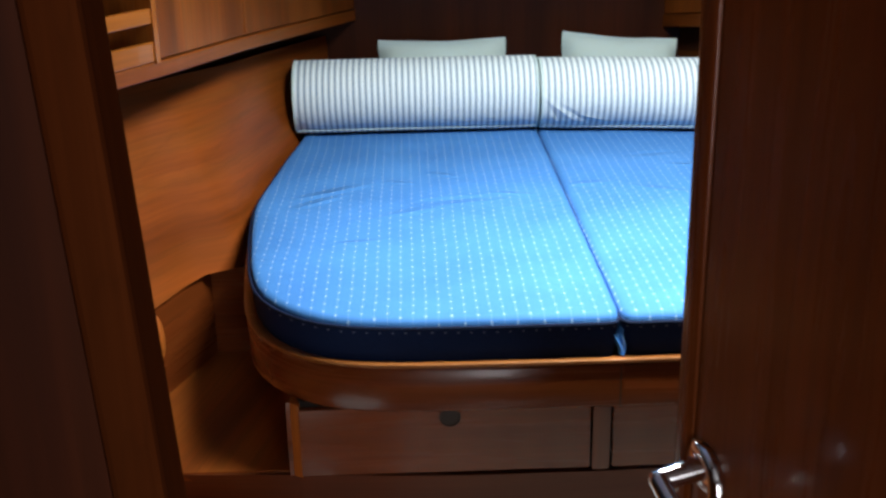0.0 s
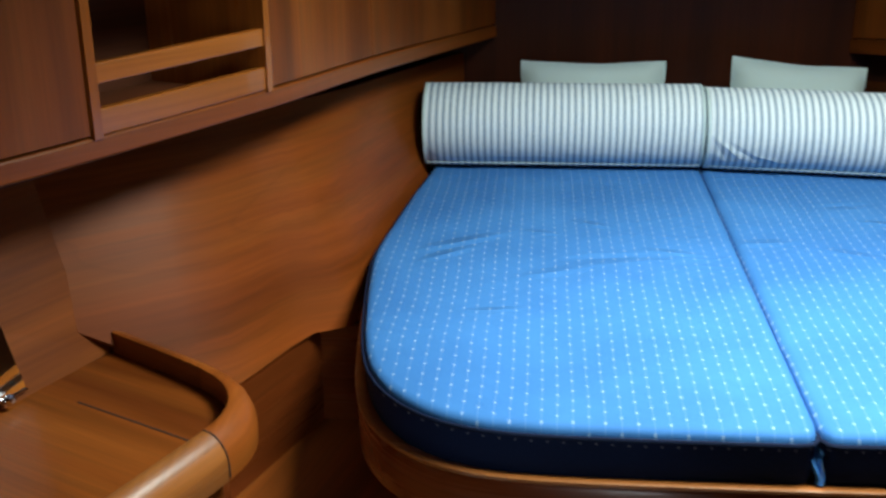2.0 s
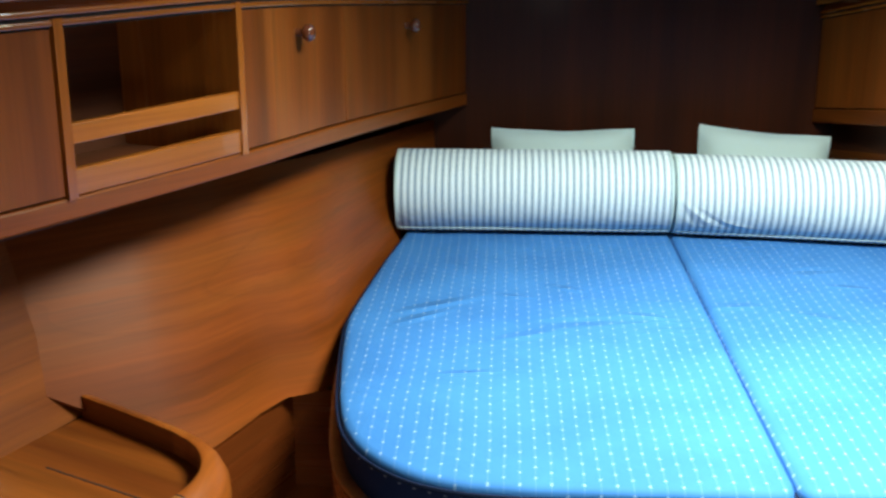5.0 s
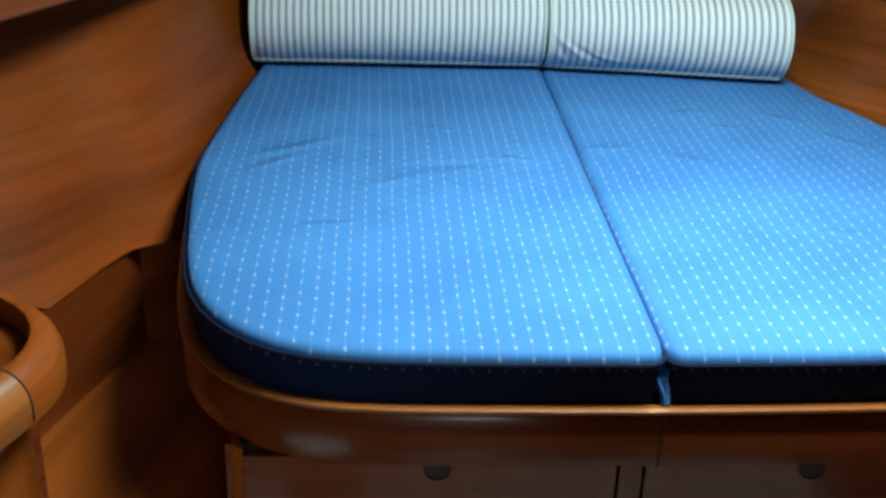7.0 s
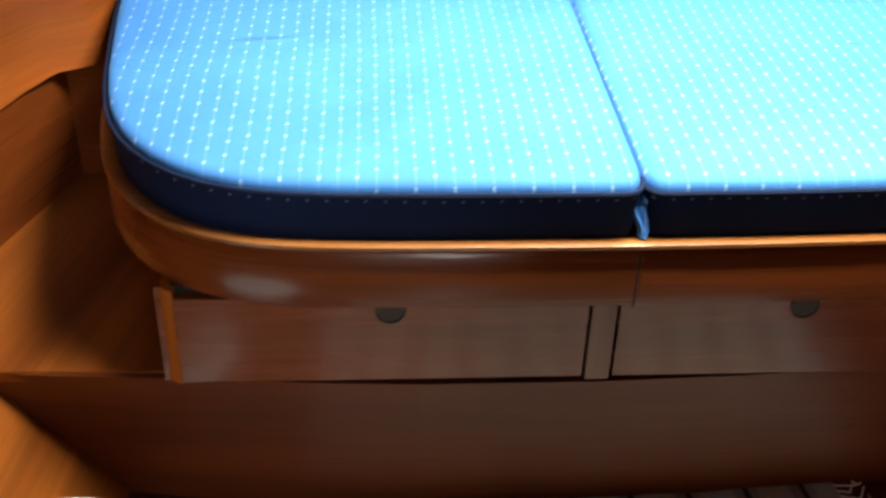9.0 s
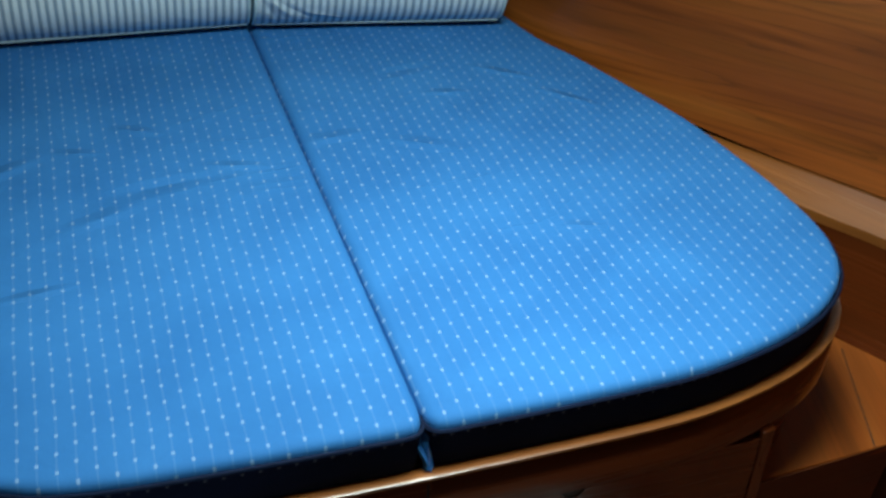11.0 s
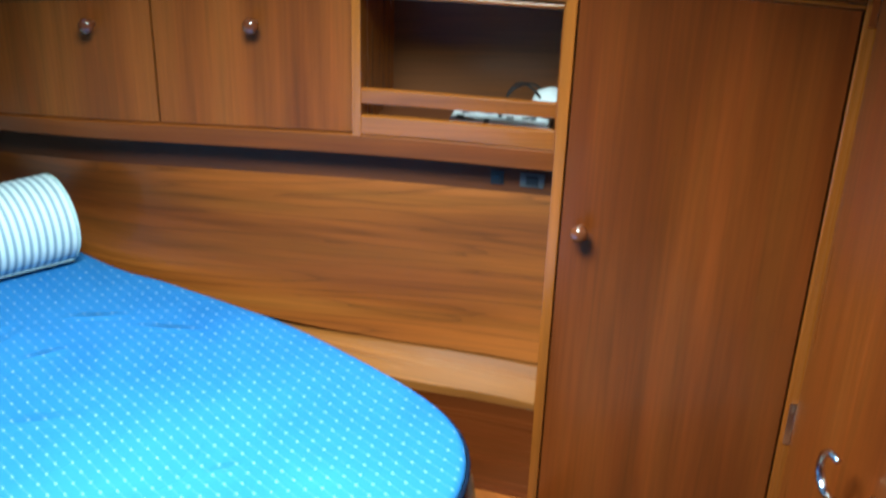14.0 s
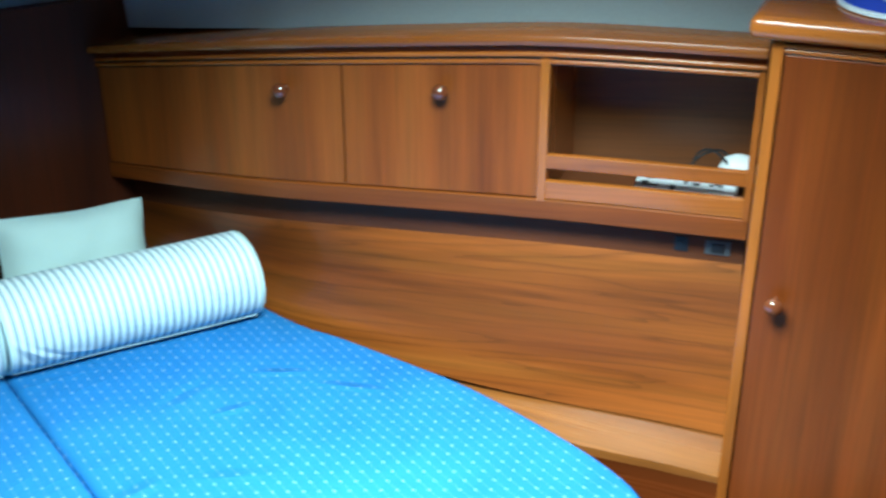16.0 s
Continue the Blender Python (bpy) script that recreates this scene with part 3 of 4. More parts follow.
# side platforms beside the berth, and the riser below the drawers
tagged(part("platform_port", prism([(-0.945, 0.075), (-0.60, 0.07), (-0.60, 0.75), (-0.90, 0.75), (-1.0, 0.47), (-1.10, 0.26), (-1.12, 0.08)], ZP - 0.02, ZP, 0.002), TEAK, grain=(0.25, 1, 0)), "varnished teak platform beside the berth", "platform", kind="structure")
tagged(part("platform_starboard", prism([(0.55, 0.07), (0.985, 0.10), (1.13, 0.28), (1.07, 0.40), (0.9, 0.72), (0.55, 0.75)], ZP - 0.02, ZP, 0.002), TEAK, grain=(0.3, 1, 0)), "light teak platform beside the berth", "platform", kind="structure")
part("plank_joint", prism([(0.93, 0.098), (0.932, 0.097), (1.047, 0.372), (1.045, 0.373)], ZP, ZP + 0.0008), GAP, bpy.data.objects["platform_starboard"], "dark joint between planks")
riser_top = [(-0.945, 0.078), (-0.8, 0.066), (-0.64, 0.056), (-0.45, 0.042), (-0.29, 0.034), (-0.02, 0.034), (0.2, 0.042), (0.4, 0.055), (0.7, 0.075), (0.985, 0.10)]
secs = []
for x, y in riser_top:
    foot = x if x > -0.6 else -0.6 + (x + 0.6) * 0.45
    secs.append([(x, y, ZP - 0.003), (x, y + 0.02, ZP - 0.003), (foot, y + 0.045, 0), (foot, y + 0.025, 0)])
tagged(part("riser", sweep(None, secs), RISER, grain=(1, 0, 0)), "dark mahogany riser under the berth drawers", "riser", kind="structure")
tagged(part("well_side_port", wallboard((-1.052, 0.24), (-0.895, 0.685), 0.012, ZP, 0.508), MAHOG, grain=(0.3, 1, 0)), "mahogany side of the footwell", "wall panel", kind="structure")
tagged(part("well_end_port", wallboard((-0.93, 0.66), (-0.70, 0.66), 0.012, ZP, 0.508), MAHOG, grain=(1, 0, 0)), "mahogany end of the footwell", "wall panel", kind="structure")
tagged(part("side_lining_port", hexa([(-0.95, 0.082, ZP), (-1.15, -1.42, ZP), (-1.17, -1.42, ZP), (-0.97, 0.082, ZP), (-0.757, 0.105, 0), (-0.86, -1.42, 0), (-0.9, -1.42, 0), (-0.78, 0.105, 0)][4:] + [(-0.95, 0.082, ZP), (-1.15, -1.42, ZP), (-1.17, -1.42, ZP), (-0.97, 0.082, ZP)]), TEAK, grain=(0.15, 1, 0)), "teak lining sloping to the sole", "wall panel", kind="structure")

# pale headliner above the lockers
for side, line, nm, y0 in ((-1, RAIL_L, "headliner_port", -0.7), (1, RAIL_R, "headliner_starboard", -0.4)):
    secs = []
    ys = [y0 + (2.1 - y0) * k / 14 for k in range(15)]
    for y in ys:
        p, o = at_y(line, min(max(y, line[0].y), 1.95)), out_at(line, min(max(y, line[0].y + 0.06), 1.89), side)
        p = Vector((p.x, p.y, p.z))
        if y < line[0].y:
            p = p + (line[0] - line[2]).normalized() * (line[0].y - y)
        if y > 1.95:
            p.y = y
        a, b = p + o * 0.10 + Vector((0, 0, 0.40 if side > 0 else 0.35)), Vector((p.x, p.y, CEIL_Z)) + o * 0.05
        secs.append([a, b, b + o * 0.02, a + o * 0.02])
    tagged(part(nm, sweep(None, secs), LINER, grain=(0, 1, 0)), "grey vinyl headliner above the lockers", "wall panel", kind="structure")

# ---- the berth ----
OUT_L = [(0.006, 0.0), (-0.20, 0.0), (-0.42, 0.004), (-0.54, 0.022), (-0.62, 0.06), (-0.685, 0.125), (-0.73, 0.21), (-0.757, 0.32), (-0.775, 0.45), (-0.793, 0.62), (-0.802, 0.78), (-0.79, 0.95), (-0.765, 1.22), (-0.738, 1.45), (-0.69, 1.93), (0.006, 1.93)]
OUT_R = [(-0.006, 0.0), (0.20, 0.004), (0.42, 0.014), (0.56, 0.04), (0.675, 0.078), (0.765, 0.130), (0.833, 0.20), (0.872, 0.29), (0.883, 0.41), (0.872, 0.58), (0.845, 0.78), (0.795, 0.96), (0.735, 1.15), (0.672, 1.34), (0.585, 1.93), (-0.006, 1.93)]


NOTCH_L = [(0.0065, 0.060), (0.003, 0.028), (-0.010, 0.006), (-0.034, 0.0), (-0.075, 0.0), *OUT_L[1:-1], (0.0065, 1.93)]
NOTCH_R = [(-0.0065, 0.060), (-0.003, 0.028), (0.010, 0.006), (0.034, 0.001), (0.075, 0.002), *OUT_R[1:-1], (-0.0065, 1.93)]


def fine_outline(o):
    """The outline with its curved run smoothed; the corners on the seam stay."""
    run = spline([(x, y, 0) for x, y in o[:-1]], 0.035)
    return [Vector((p.x, p.y)) for p in run] + [Vector(o[-1]).lerp(Vector(o[0]), k / 30) for k in range(30)]


def inset(pts, d):
    out = []
    n = len(pts)
    area = sum(pts[i].x * pts[(i + 1) % n].y - pts[(i + 1) % n].x * pts[i].y for i in range(n))
    sg = 1 if area > 0 else -1
    for i in range(n):
        e = (pts[(i + 1) % n] - pts[i - 1]).normalized()
        out.append(pts[i] + Vector((-e.y, e.x)) * d * sg)
    return out


def mattress(name, o, label):
    pts = fine_outline(o)
    c = sum(pts, Vector((0, 0))) / len(pts)
    m = thing(name, (c.x, c.y, ZL), label, "mattress", "mattress halves of the berth")
    n = len(pts)
    side = bmesh.new()
    rings = [[side.verts.new((p.x, p.y, z)) for p in inset(pts, d)] for d, z in ((0.012, ZL + 0.001), (0.008, ZL + 0.01), (0.006, ZL + 0.035), (0.007, ZM - 0.019))]
    for a, b in zip(rings, rings[1:]):
        for i in range(n):
            side.faces.new((a[i], a[(i + 1) % n], b[(i + 1) % n], b[i]))
    part("side_band", side, NAVY, m, "navy blue mattress edge", smooth=True)
    top = bmesh.new()
    edge = [(0.007, ZM - 0.018), (0.008, ZM - 0.011), (0.013, ZM - 0.004), (0.024, ZM - 0.001)]
    rings = [[top.verts.new((p.x, p.y, z)) for p in inset(pts, d)] for d, z in edge]
    core = inset(pts, 0.024)
    for s in (0.93, 0.86, 0.78, 0.70, 0.62, 0.54, 0.46, 0.38, 0.30, 0.22, 0.14, 0.06):
        ring = []
        for p in core:
            q = c + (p - c) * s
            z = ZM + 0.006 * (noise.noise(Vector((q.x * 3.1, q.y * 2.2, 1.3)))) + 0.0022 * noise.noise(Vector((q.x * 9, q.y * 14, 4)))
            ring.append(top.verts.new((q.x, q.y, z)))
        rings.append(ring)
    for a, b in zip(rings, rings[1:]):
        for i in range(n):
            top.faces.new((a[i], a[(i + 1) % n], b[(i + 1) % n], b[i]))
    top.faces.new(rings[-1])
    part("cover", top, MATTRESS, m, "blue cover with rows of white stitches", smooth=True)
    line = [Vector((p.x, p.y, ZM - 0.019)) for p in inset(pts, 0.003)][1:-31]
    part("piping", tube(line, 0.0036, 6), PIPING, m, "blue piped seam", smooth=True)
    return m


left_half = mattress("mattress", NOTCH_L, "blue berth mattress half with white stitched rows and navy side")
mattress("mattress", NOTCH_R, "blue berth mattress half with white stitched rows, wider rounded corner")

secs = []
for k in range(9):
    s_ = k / 8
    y, z, w = 0.048 - 0.052 * s_ ** 0.7, ZM - 0.024 - 0.062 * s_ ** 1.3, 0.017 * (1 - s_) + 0.006
    bow = 0.004 * math.sin(s_ * 9)
    secs.append([(-w + bow, y + 0.012, z), (-w * 0.5 + bow, y - 0.001, z + 0.003), (bow, y + 0.006, z), (w * 0.55 + bow, y - 0.003, z + 0.003), (w + bow, y + 0.012, z), (bow, y + 0.022, z - 0.006)])
part("pleat", sweep(None, secs), MATTRESS, left_half, "blue cloth tucked into the notch of the seam", smooth=True)

berth = thing("berth_base", (0, 0.9, 0), "varnished mahogany berth base with rounded rim and two drawers", "bed base")
rim_l, rim_r = fine_outline(OUT_L)[:-30], fine_outline(OUT_R)[:-30]


def rim(run, flip):
    """The deep rounded fascia round the berth's foot, with a lit nosing on top."""
    secs_f, secs_n = [], []
    n = len(run)
    for i, p in enumerate(run):
        if p.y > 1.0:
            break
        e = (run[min(i + 1, n - 1)] - run[max(i - 1, 0)]).normalized()
        w = Vector((e.y, -e.x)) if flip else Vector((-e.y, e.x))
        q = lambda d, z: (p.x + w.x * d, p.y + w.y * d, z)
        secs_f.append([q(0.004, ZL - 0.006), q(0.010, ZL - 0.014), q(0.010, 0.452), q(0.004, 0.446), q(-0.016, 0.446), q(-0.016, ZL - 0.006)])
        secs_n.append([q(-0.016, ZL - 0.0058), q(0.008, ZL - 0.0058), q(0.0135, ZL - 0.001), q(0.013, ZL + 0.004), q(0.007, ZL + 0.006), q(-0.016, ZL + 0.0)])
    return sweep(None, secs_f), sweep(None, secs_n)


for run, flip in ((rim_l, False), (rim_r, True)):
    a, b = rim(run, flip)
    f = part("fascia", a, MAHOG, berth, "curved mahogany rim fascia", grain=(1, 0, 0), smooth=True)
    part("nosing", b, GLOSS, f, "light varnished nosing", grain=(1, 0, 0), smooth=True)
part("deck", prism([(-0.50, 0.03), (0.5, 0.045), (0.70, 0.12), (0.83, 0.30), (0.80, 0.9), (0.60, 1.94), (-0.68, 1.94), (-0.77, 0.9), (-0.74, 0.40), (-0.69, 0.20)], 0.50, ZL - 0.008), MAHOG, berth, grain=(1, 0, 0))
FY = 0.036
part("fascia_joint", prism([(-0.0012, -0.0112), (0.0012, -0.0112), (0.0012, -0.004), (-0.0012, -0.004)], 0.448, ZL - 0.012), GAP, berth, "dark joint in the rim")
# carcass: end posts, stile, rail above and side boards
part("side_board", wallboard((-0.662, 0.05), (-0.70, 0.75), -0.018, ZP, 0.447), MAHOG, berth, grain=(0, 1, 0))
part("side_board", wallboard((0.64, 0.05), (0.66, 0.75), 0.018, ZP, 0.447), MAHOG, berth, grain=(0, 1, 0))
part("corner_post", prism([(-0.654, FY + 0.012), (-0.634, FY), (-0.634, FY + 0.03), (-0.654, FY + 0.05)], ZP, 0.448, 0.003), TRIM, berth, "lighter solid corner post")
side_run = [p for p in inset(fine_outline(OUT_R), 0.03) if p.x > 0.66 and p.y < 0.75]
part("curved_side", sweep(None, [[(p.x, p.y, ZP), (p.x, p.y, 0.447), (p.x - 0.014, p.y + 0.006, 0.447), (p.x - 0.014, p.y + 0.006, ZP)] for p in side_run]), MAHOG, berth, "curved mahogany side under the rim", grain=(1, 0, 0), smooth=True)
part("corner_post", prism([(0.64, FY + 0.006), (0.612, FY), (0.612, FY + 0.03), (0.64, FY + 0.05)][::-1], ZP, 0.448, 0.003), MAHOG, berth, "solid corner post")
part("stile", prism([(-0.044, FY), (-0.008, FY), (-0.008, FY + 0.02), (-0.044, FY + 0.02)], ZP, 0.448, 0.001), MAHOG, berth)
part("recess", prism([(-0.64, FY + 0.018), (0.612, FY + 0.018), (0.612, FY + 0.03), (-0.64, FY + 0.03)], ZP, 0.448), GAP, berth, "dark joint behind the drawers")
for x0, x1, lx in ((-0.636, -0.049, -0.333), (-0.003, 0.608, 0.266)):
    dr = part("drawer_front", prism([(x0, FY), (x1, FY), (x1, FY + 0.016), (x0, FY + 0.016)], ZP + 0.006, 0.436, 0.0015), MAHOG, berth, "mahogany drawer front", grain=(1, 0, 0))
    lz = 0.412
    # nearly flush disc; its dark colour stands in for a shaded hole
    ring = part("finger_pull", lathe((lx, FY - 0.0005, lz), (0, 1, 0), [(0, 0.022), (-0.0018, 0.0215), (-0.002, 0.0195), (-0.0004, 0.0185), (-0.0004, 0.0)], 24), PULL, dr, "round finger pull, shade of its hollow put into a near-black colour", smooth=True)


def bolster(x0, x1, yc, r, label, tilt=0.0):
    b = thing("bolster", ((x0 + x1) / 2, yc, ZM), label, "bolster", "bolsters across the berth")
    secs = []
    sides = 40
    zc = ZM + r * 0.97
    L = x1 - x0
    prof = [(0, 0.0), (0.001, r * 0.5), (0.002, r * 0.90), (0.005, r * 0.975), (0.014, r * 1.0)]
    stations = [(x0 + a, rr) for a, rr in prof] + [(x0 + 0.014 + (L - 0.028) * k / 18, r) for k in range(1, 18)] + [(x1 - a, rr) for a, rr in prof[::-1]]
    for x, rr in stations:
        ring = []
        for k in range(sides):
            a = 2 * math.pi * k / sides
            w = 1 + 0.012 * noise.noise(Vector((x * 5, math.cos(a) * 1.4, math.sin(a) * 1.4 + x0)))
            y, z = math.cos(a) * rr * w * 1.02, math.sin(a) * rr * w
            z = max(z, -r * 0.965)
            ring.append((x, yc + y + tilt * (x - x0), zc + z))
        secs.append(ring)
    part("cover", sweep(None, secs), TICKING, b, smooth=True)
    for x in (x0 + 0.006, x1 - 0.006):
        ring = [(x, yc + tilt * (x - x0) + math.cos(a) * r * 0.99, max(zc + math.sin(a) * r * 0.97, ZM + 0.004)) for a in [2 * math.pi * k / 40 for k in range(41)]]
        part("end_piping", tube(ring, 0.004, 6, False), PILLOW, b, "pale corded seam", smooth=True)
    seam = [(x0 + 0.01 + (L - 0.02) * k / 12, yc + tilt * (L * k / 12) - r * 0.62, ZM + r * 0.17) for k in range(13)]
    part("seam_piping", tube(seam, 0.0035, 6), PILLOW, b, "pale corded seam along the front", smooth=True)
    return b


bolster(-0.755, -0.001, 1.505, 0.113, "round bolster in pale blue and white striped ticking")
bolster(0.001, 0.608, 1.50, 0.110, "round striped ticking bolster with a puckered lower corner", -0.14)


def pillow(cx, cy, w, h, lean, turn, label):
    """A soft square pillow leaning on the head panel, with drawn-out corners."""
    p = thing("pillow", (cx, cy, ZM), label, "pillow", "pillows at the head of the berth")
    m = Matrix.Translation((cx, cy, ZM + 0.004)) @ pose(0, 0, 0, 90 - lean, 0, 0) @ pose(0, 0, 0, 0, 0, turn)
    n, bm = 14, bmesh.new()
    grids = []
    for sgn in (1, -1):
        g = []
        for i in range(n + 1):
            row = []
            for j in range(n + 1):
                u, v = i / n * 2 - 1, j / n * 2 - 1
                body = (1 - abs(u) ** 2.6) * (1 - abs(v) ** 2.6)
                pinch = 1 - 0.06 * (1 - v * v) * abs(u) ** 3
                pv = 1 - (0.018 - 0.012 * u) * (1 - u * u) * abs(v) ** 3
                z = sgn * 0.065 * max(body, 0) ** 0.55 + 0.006 * noise.noise(Vector((u * 2.5, v * 2.5, cx * 7 + sgn)))
                blunt = 1 - 0.035 * (abs(u) * abs(v)) ** 5
                ear = 0.004 * abs(u) ** 5 * max(v, 0) ** 3 - 0.005 * math.exp(-((u - 0.1) / 0.45) ** 2) * max(v, 0) ** 2
                z += 0.010 * math.exp(-((u - 0.15 - 0.3 * v) / 0.12) ** 2) * body * -sgn
                row.append(bm.verts.new(m @ Vector((u * w / 2 * pinch * blunt, (v * blunt + 1) * h / 2 * pv + 0.012 * max(v, 0) + ear, z))))
            g.append(row)
        grids.append(g)
    for g, order in zip(grids, (1, -1)):
        for i in range(n):
            for j in range(n):
                q = (g[i][j], g[i + 1][j], g[i + 1][j + 1], g[i][j + 1])
                bm.faces.new(q[::order])
    bmesh.ops.remove_doubles(bm, verts=bm.verts, dist=0.004)
    part("case", bm, PILLOW, p, smooth=True)
    return p


pillow(-0.285, 1.735, 0.44, 0.224, 14, 0, "pale mint cotton pillow leaning behind the bolster")
pillow(0.29, 1.735, 0.40, 0.224, 14, -5, "pale mint cotton pillow tilted behind the bolster")

# ---- lockers along the hull ----


def locker_door(parent, line, side, y0, y1, knob_y, knob_z=0.30, low=0.0, rail=0.049):
    d = part("door", strip(line, side, y0, y1, 0.002, 0.018, rail + 0.005, 0.356 - low), TEAK, parent, "flat varnished teak locker door", grain=(0, 0, 1))
    if knob_y is not None:
        p, o = at_y(line, knob_y), out_at(line, knob_y, side)
        part("knob", lathe(p + o * 0.002 + Vector((0, 0, knob_z * (1 - 0.11 * max(0.0, knob_y - 0.8) if side > 0 else 1.0))), -o, KNOB), BOWLB, d, "glossy turned wooden knob", smooth=True)
    return d


def lockers(name, line, side, y0, y1, posts, niche, doors, label, low=0.0, rail=0.049):
    """A run of hull lockers: bottom rail, posts, doors, an open niche with two fiddle rails, and a moulded top."""
    g = along(line, (y0 + y1) / 2)
    mid = at_y(line, (y0 + y1) / 2)
    t = thing(name, (mid.x, mid.y, mid.z), label, "locker")
    part("bottom_rail", strip(line, side, y0, y1, 0.0, 0.03, 0.0, rail, 0.004), TEAK, t, "solid lower rail", grain=g)
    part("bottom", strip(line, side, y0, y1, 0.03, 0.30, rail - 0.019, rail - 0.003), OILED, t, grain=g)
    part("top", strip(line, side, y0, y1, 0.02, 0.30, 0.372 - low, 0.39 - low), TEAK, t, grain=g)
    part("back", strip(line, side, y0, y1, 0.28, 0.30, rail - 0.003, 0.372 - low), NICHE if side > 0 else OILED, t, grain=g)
    part("top_moulding", strip(line, side, y0, y1, -0.022, 0.14, 0.402 - low, 0.428 - low, 0.011), TRIM, t, "rounded top moulding", grain=g, smooth=True)
    part("frieze", strip(line, side, y0, y1, 0.004, 0.03, 0.386 - low, 0.402 - low), MAHOG, t, "dark shadowed frieze", grain=g)
    for a, b in ((0.360, 0.370), (0.376, 0.386)):
        part("reeding", strip(line, side, y0, y1, -0.003, 0.02, a - low, b - low, 0.003), TRIM, t, "thin reeded strip", grain=g)
    part("reed_gap", strip(line, side, y0, y1, 0.004, 0.02, 0.356 - low, 0.386 - low), GAP, t, "dark groove between the strips")
    for y in posts:
        part("post", strip(line, side, y - 0.008, y + 0.008, -0.004, 0.30, rail - 0.003, 0.372 - low, 0, 1), TRIM, t, "lighter solid post", grain=(0, 0, 1))
    a, b = niche
    part("fiddle_rail", strip(line, side, a, b, 0.0, 0.014, rail + 0.001, rail + 0.045, 0.003), TRIM, t, "lower fiddle rail", grain=g)
    part("fiddle_rail", strip(line, side, a, b, 0.0, 0.014, 0.122, 0.156, 0.003), TRIM, t, "upper fiddle rail", grain=g)
    for ya, yb, k, kz in doors:
        locker_door(t, line, side, ya, yb, k, kz, low, rail)
    return t


lockers("port_lockers", RAIL_L, -1, -0.66, 1.945, (0.184, 0.566), (0.192, 0.558), ((-0.30, 0.173, 0.0, 0.245), (0.577, 1.05, 0.80, 0.255), (1.054, 1.94, 1.45, 0.255)), "teak hull lockers with turned knobs and an empty open niche", 0.05, 0.037)
lockers("starboard_lockers", RAIL_R, 1, 0.30, 1.945, (0.792, 0.425), (0.433, 0.784), ((0.802, 1.19, 0.985, 0.30), (1.194, 1.94, 1.32, 0.30)), "teak hull lockers with turned knobs and a niche holding papers")

# what lies in the starboard niche
def in_niche(y, d, h):
    p, o = at_y(RAIL_R, y), out_at(RAIL_R, y, 1)
    return p + o * d + Vector((0, 0, 0.046 + h))


bk = thing("magazine", in_niche(0.55, 0.08, 0), "white printed magazine lying in the open niche", "magazine")
a, b, c, d = in_niche(0.63, 0.03, 0), in_niche(0.45, 0.03, 0), in_niche(0.45, 0.17, 0), in_niche(0.63, 0.17, 0)
lift = Vector((0, 0, 0.034))
part("page_block", hexa([a, b, c, d, a + lift, b + lift, c + lift, d + lift], 0.003), PAPER, bk)
rnd = random.Random(8)
q = lambda u, v: (a.lerp(b, u)).lerp(d.lerp(c, u), v) + lift
for i in range(16):
    u0, v0 = rnd.uniform(0.05, 0.86), rnd.uniform(0.05, 0.8)
    w, h = rnd.uniform(0.03, 0.12), rnd.uniform(0.05, 0.2)
    bars = [q(u0, v0), q(u0 + w, v0 + 0.03), q(u0 + w, v0 + h), q(u0 - 0.01, v0 + h)]
    part("printed_bar", hexa([*[p + Vector((0, 0, 0.0002)) for p in bars], *[p + Vector((0, 0, 0.0010 + 0.0001 * i)) for p in bars]]), BLACK if i % 3 else GREYP, bk, "dark printed bar")
cb = thing("cable", in_niche(0.52, 0.15, 0.1), "black coiled cable on top of the magazine", "cable")
loop = [in_niche(0.50 + 0.035 * math.cos(a * 0.5), 0.13 + 0.02 * math.sin(a), 0.055 + 0.05 * abs(math.sin(a * 0.5))) for a in [k * 0.35 for k in range(40)]]
part("lead", tube(loop, 0.0032, 6), BLACK, cb, smooth=True)
wb = thing("folded_cloth", in_niche(0.46, 0.16, 0.04), "small white folded cloth in the niche", "cloth")
c0 = in_niche(0.452, 0.14, 0.035)
part("fold", lathe(c0, (0, 0, 1), [(0, 0.03), (0.006, 0.042), (0.03, 0.045), (0.05, 0.036), (0.06, 0.015), (0.062, 0)], 14), PAPER, wb, smooth=True)

# sockets under the lockers
def socket(line, side, y, w, mat, label):
    p, o = at_y(line, y), out_at(line, y, side)
    g = along(line, y)
    depth = 0.061 if side > 0 else 0.205
    s = thing("socket", p + o * depth - Vector((0, 0, 0.05)), label, "socket")
    c = p + o * (depth - 0.004) - Vector((0, 0, 0.05 if side > 0 else 0.03))
    h = Vector((0, 0, 0.017))
    e = g * w / 2
    part("plate", hexa([c - e - h, c + e - h, c + e - h + o * 0.0035, c - e - h + o * 0.0035, c - e + h, c + e + h, c + e + h + o * 0.0035, c - e + h + o * 0.0035], 0.001), mat, s)
    part("outlet", hexa([c - e * 0.5 - h * 0.6 - o * 0.005, c + e * 0.5 - h * 0.6 - o * 0.005, c + e * 0.5 - h * 0.6, c - e * 0.5 - h * 0.6, c - e * 0.5 + h * 0.6 - o * 0.005, c + e * 0.5 + h * 0.6 - o * 0.005, c + e * 0.5 + h * 0.6, c - e * 0.5 + h * 0.6], 0.001), BLACK, s, "black outlet")


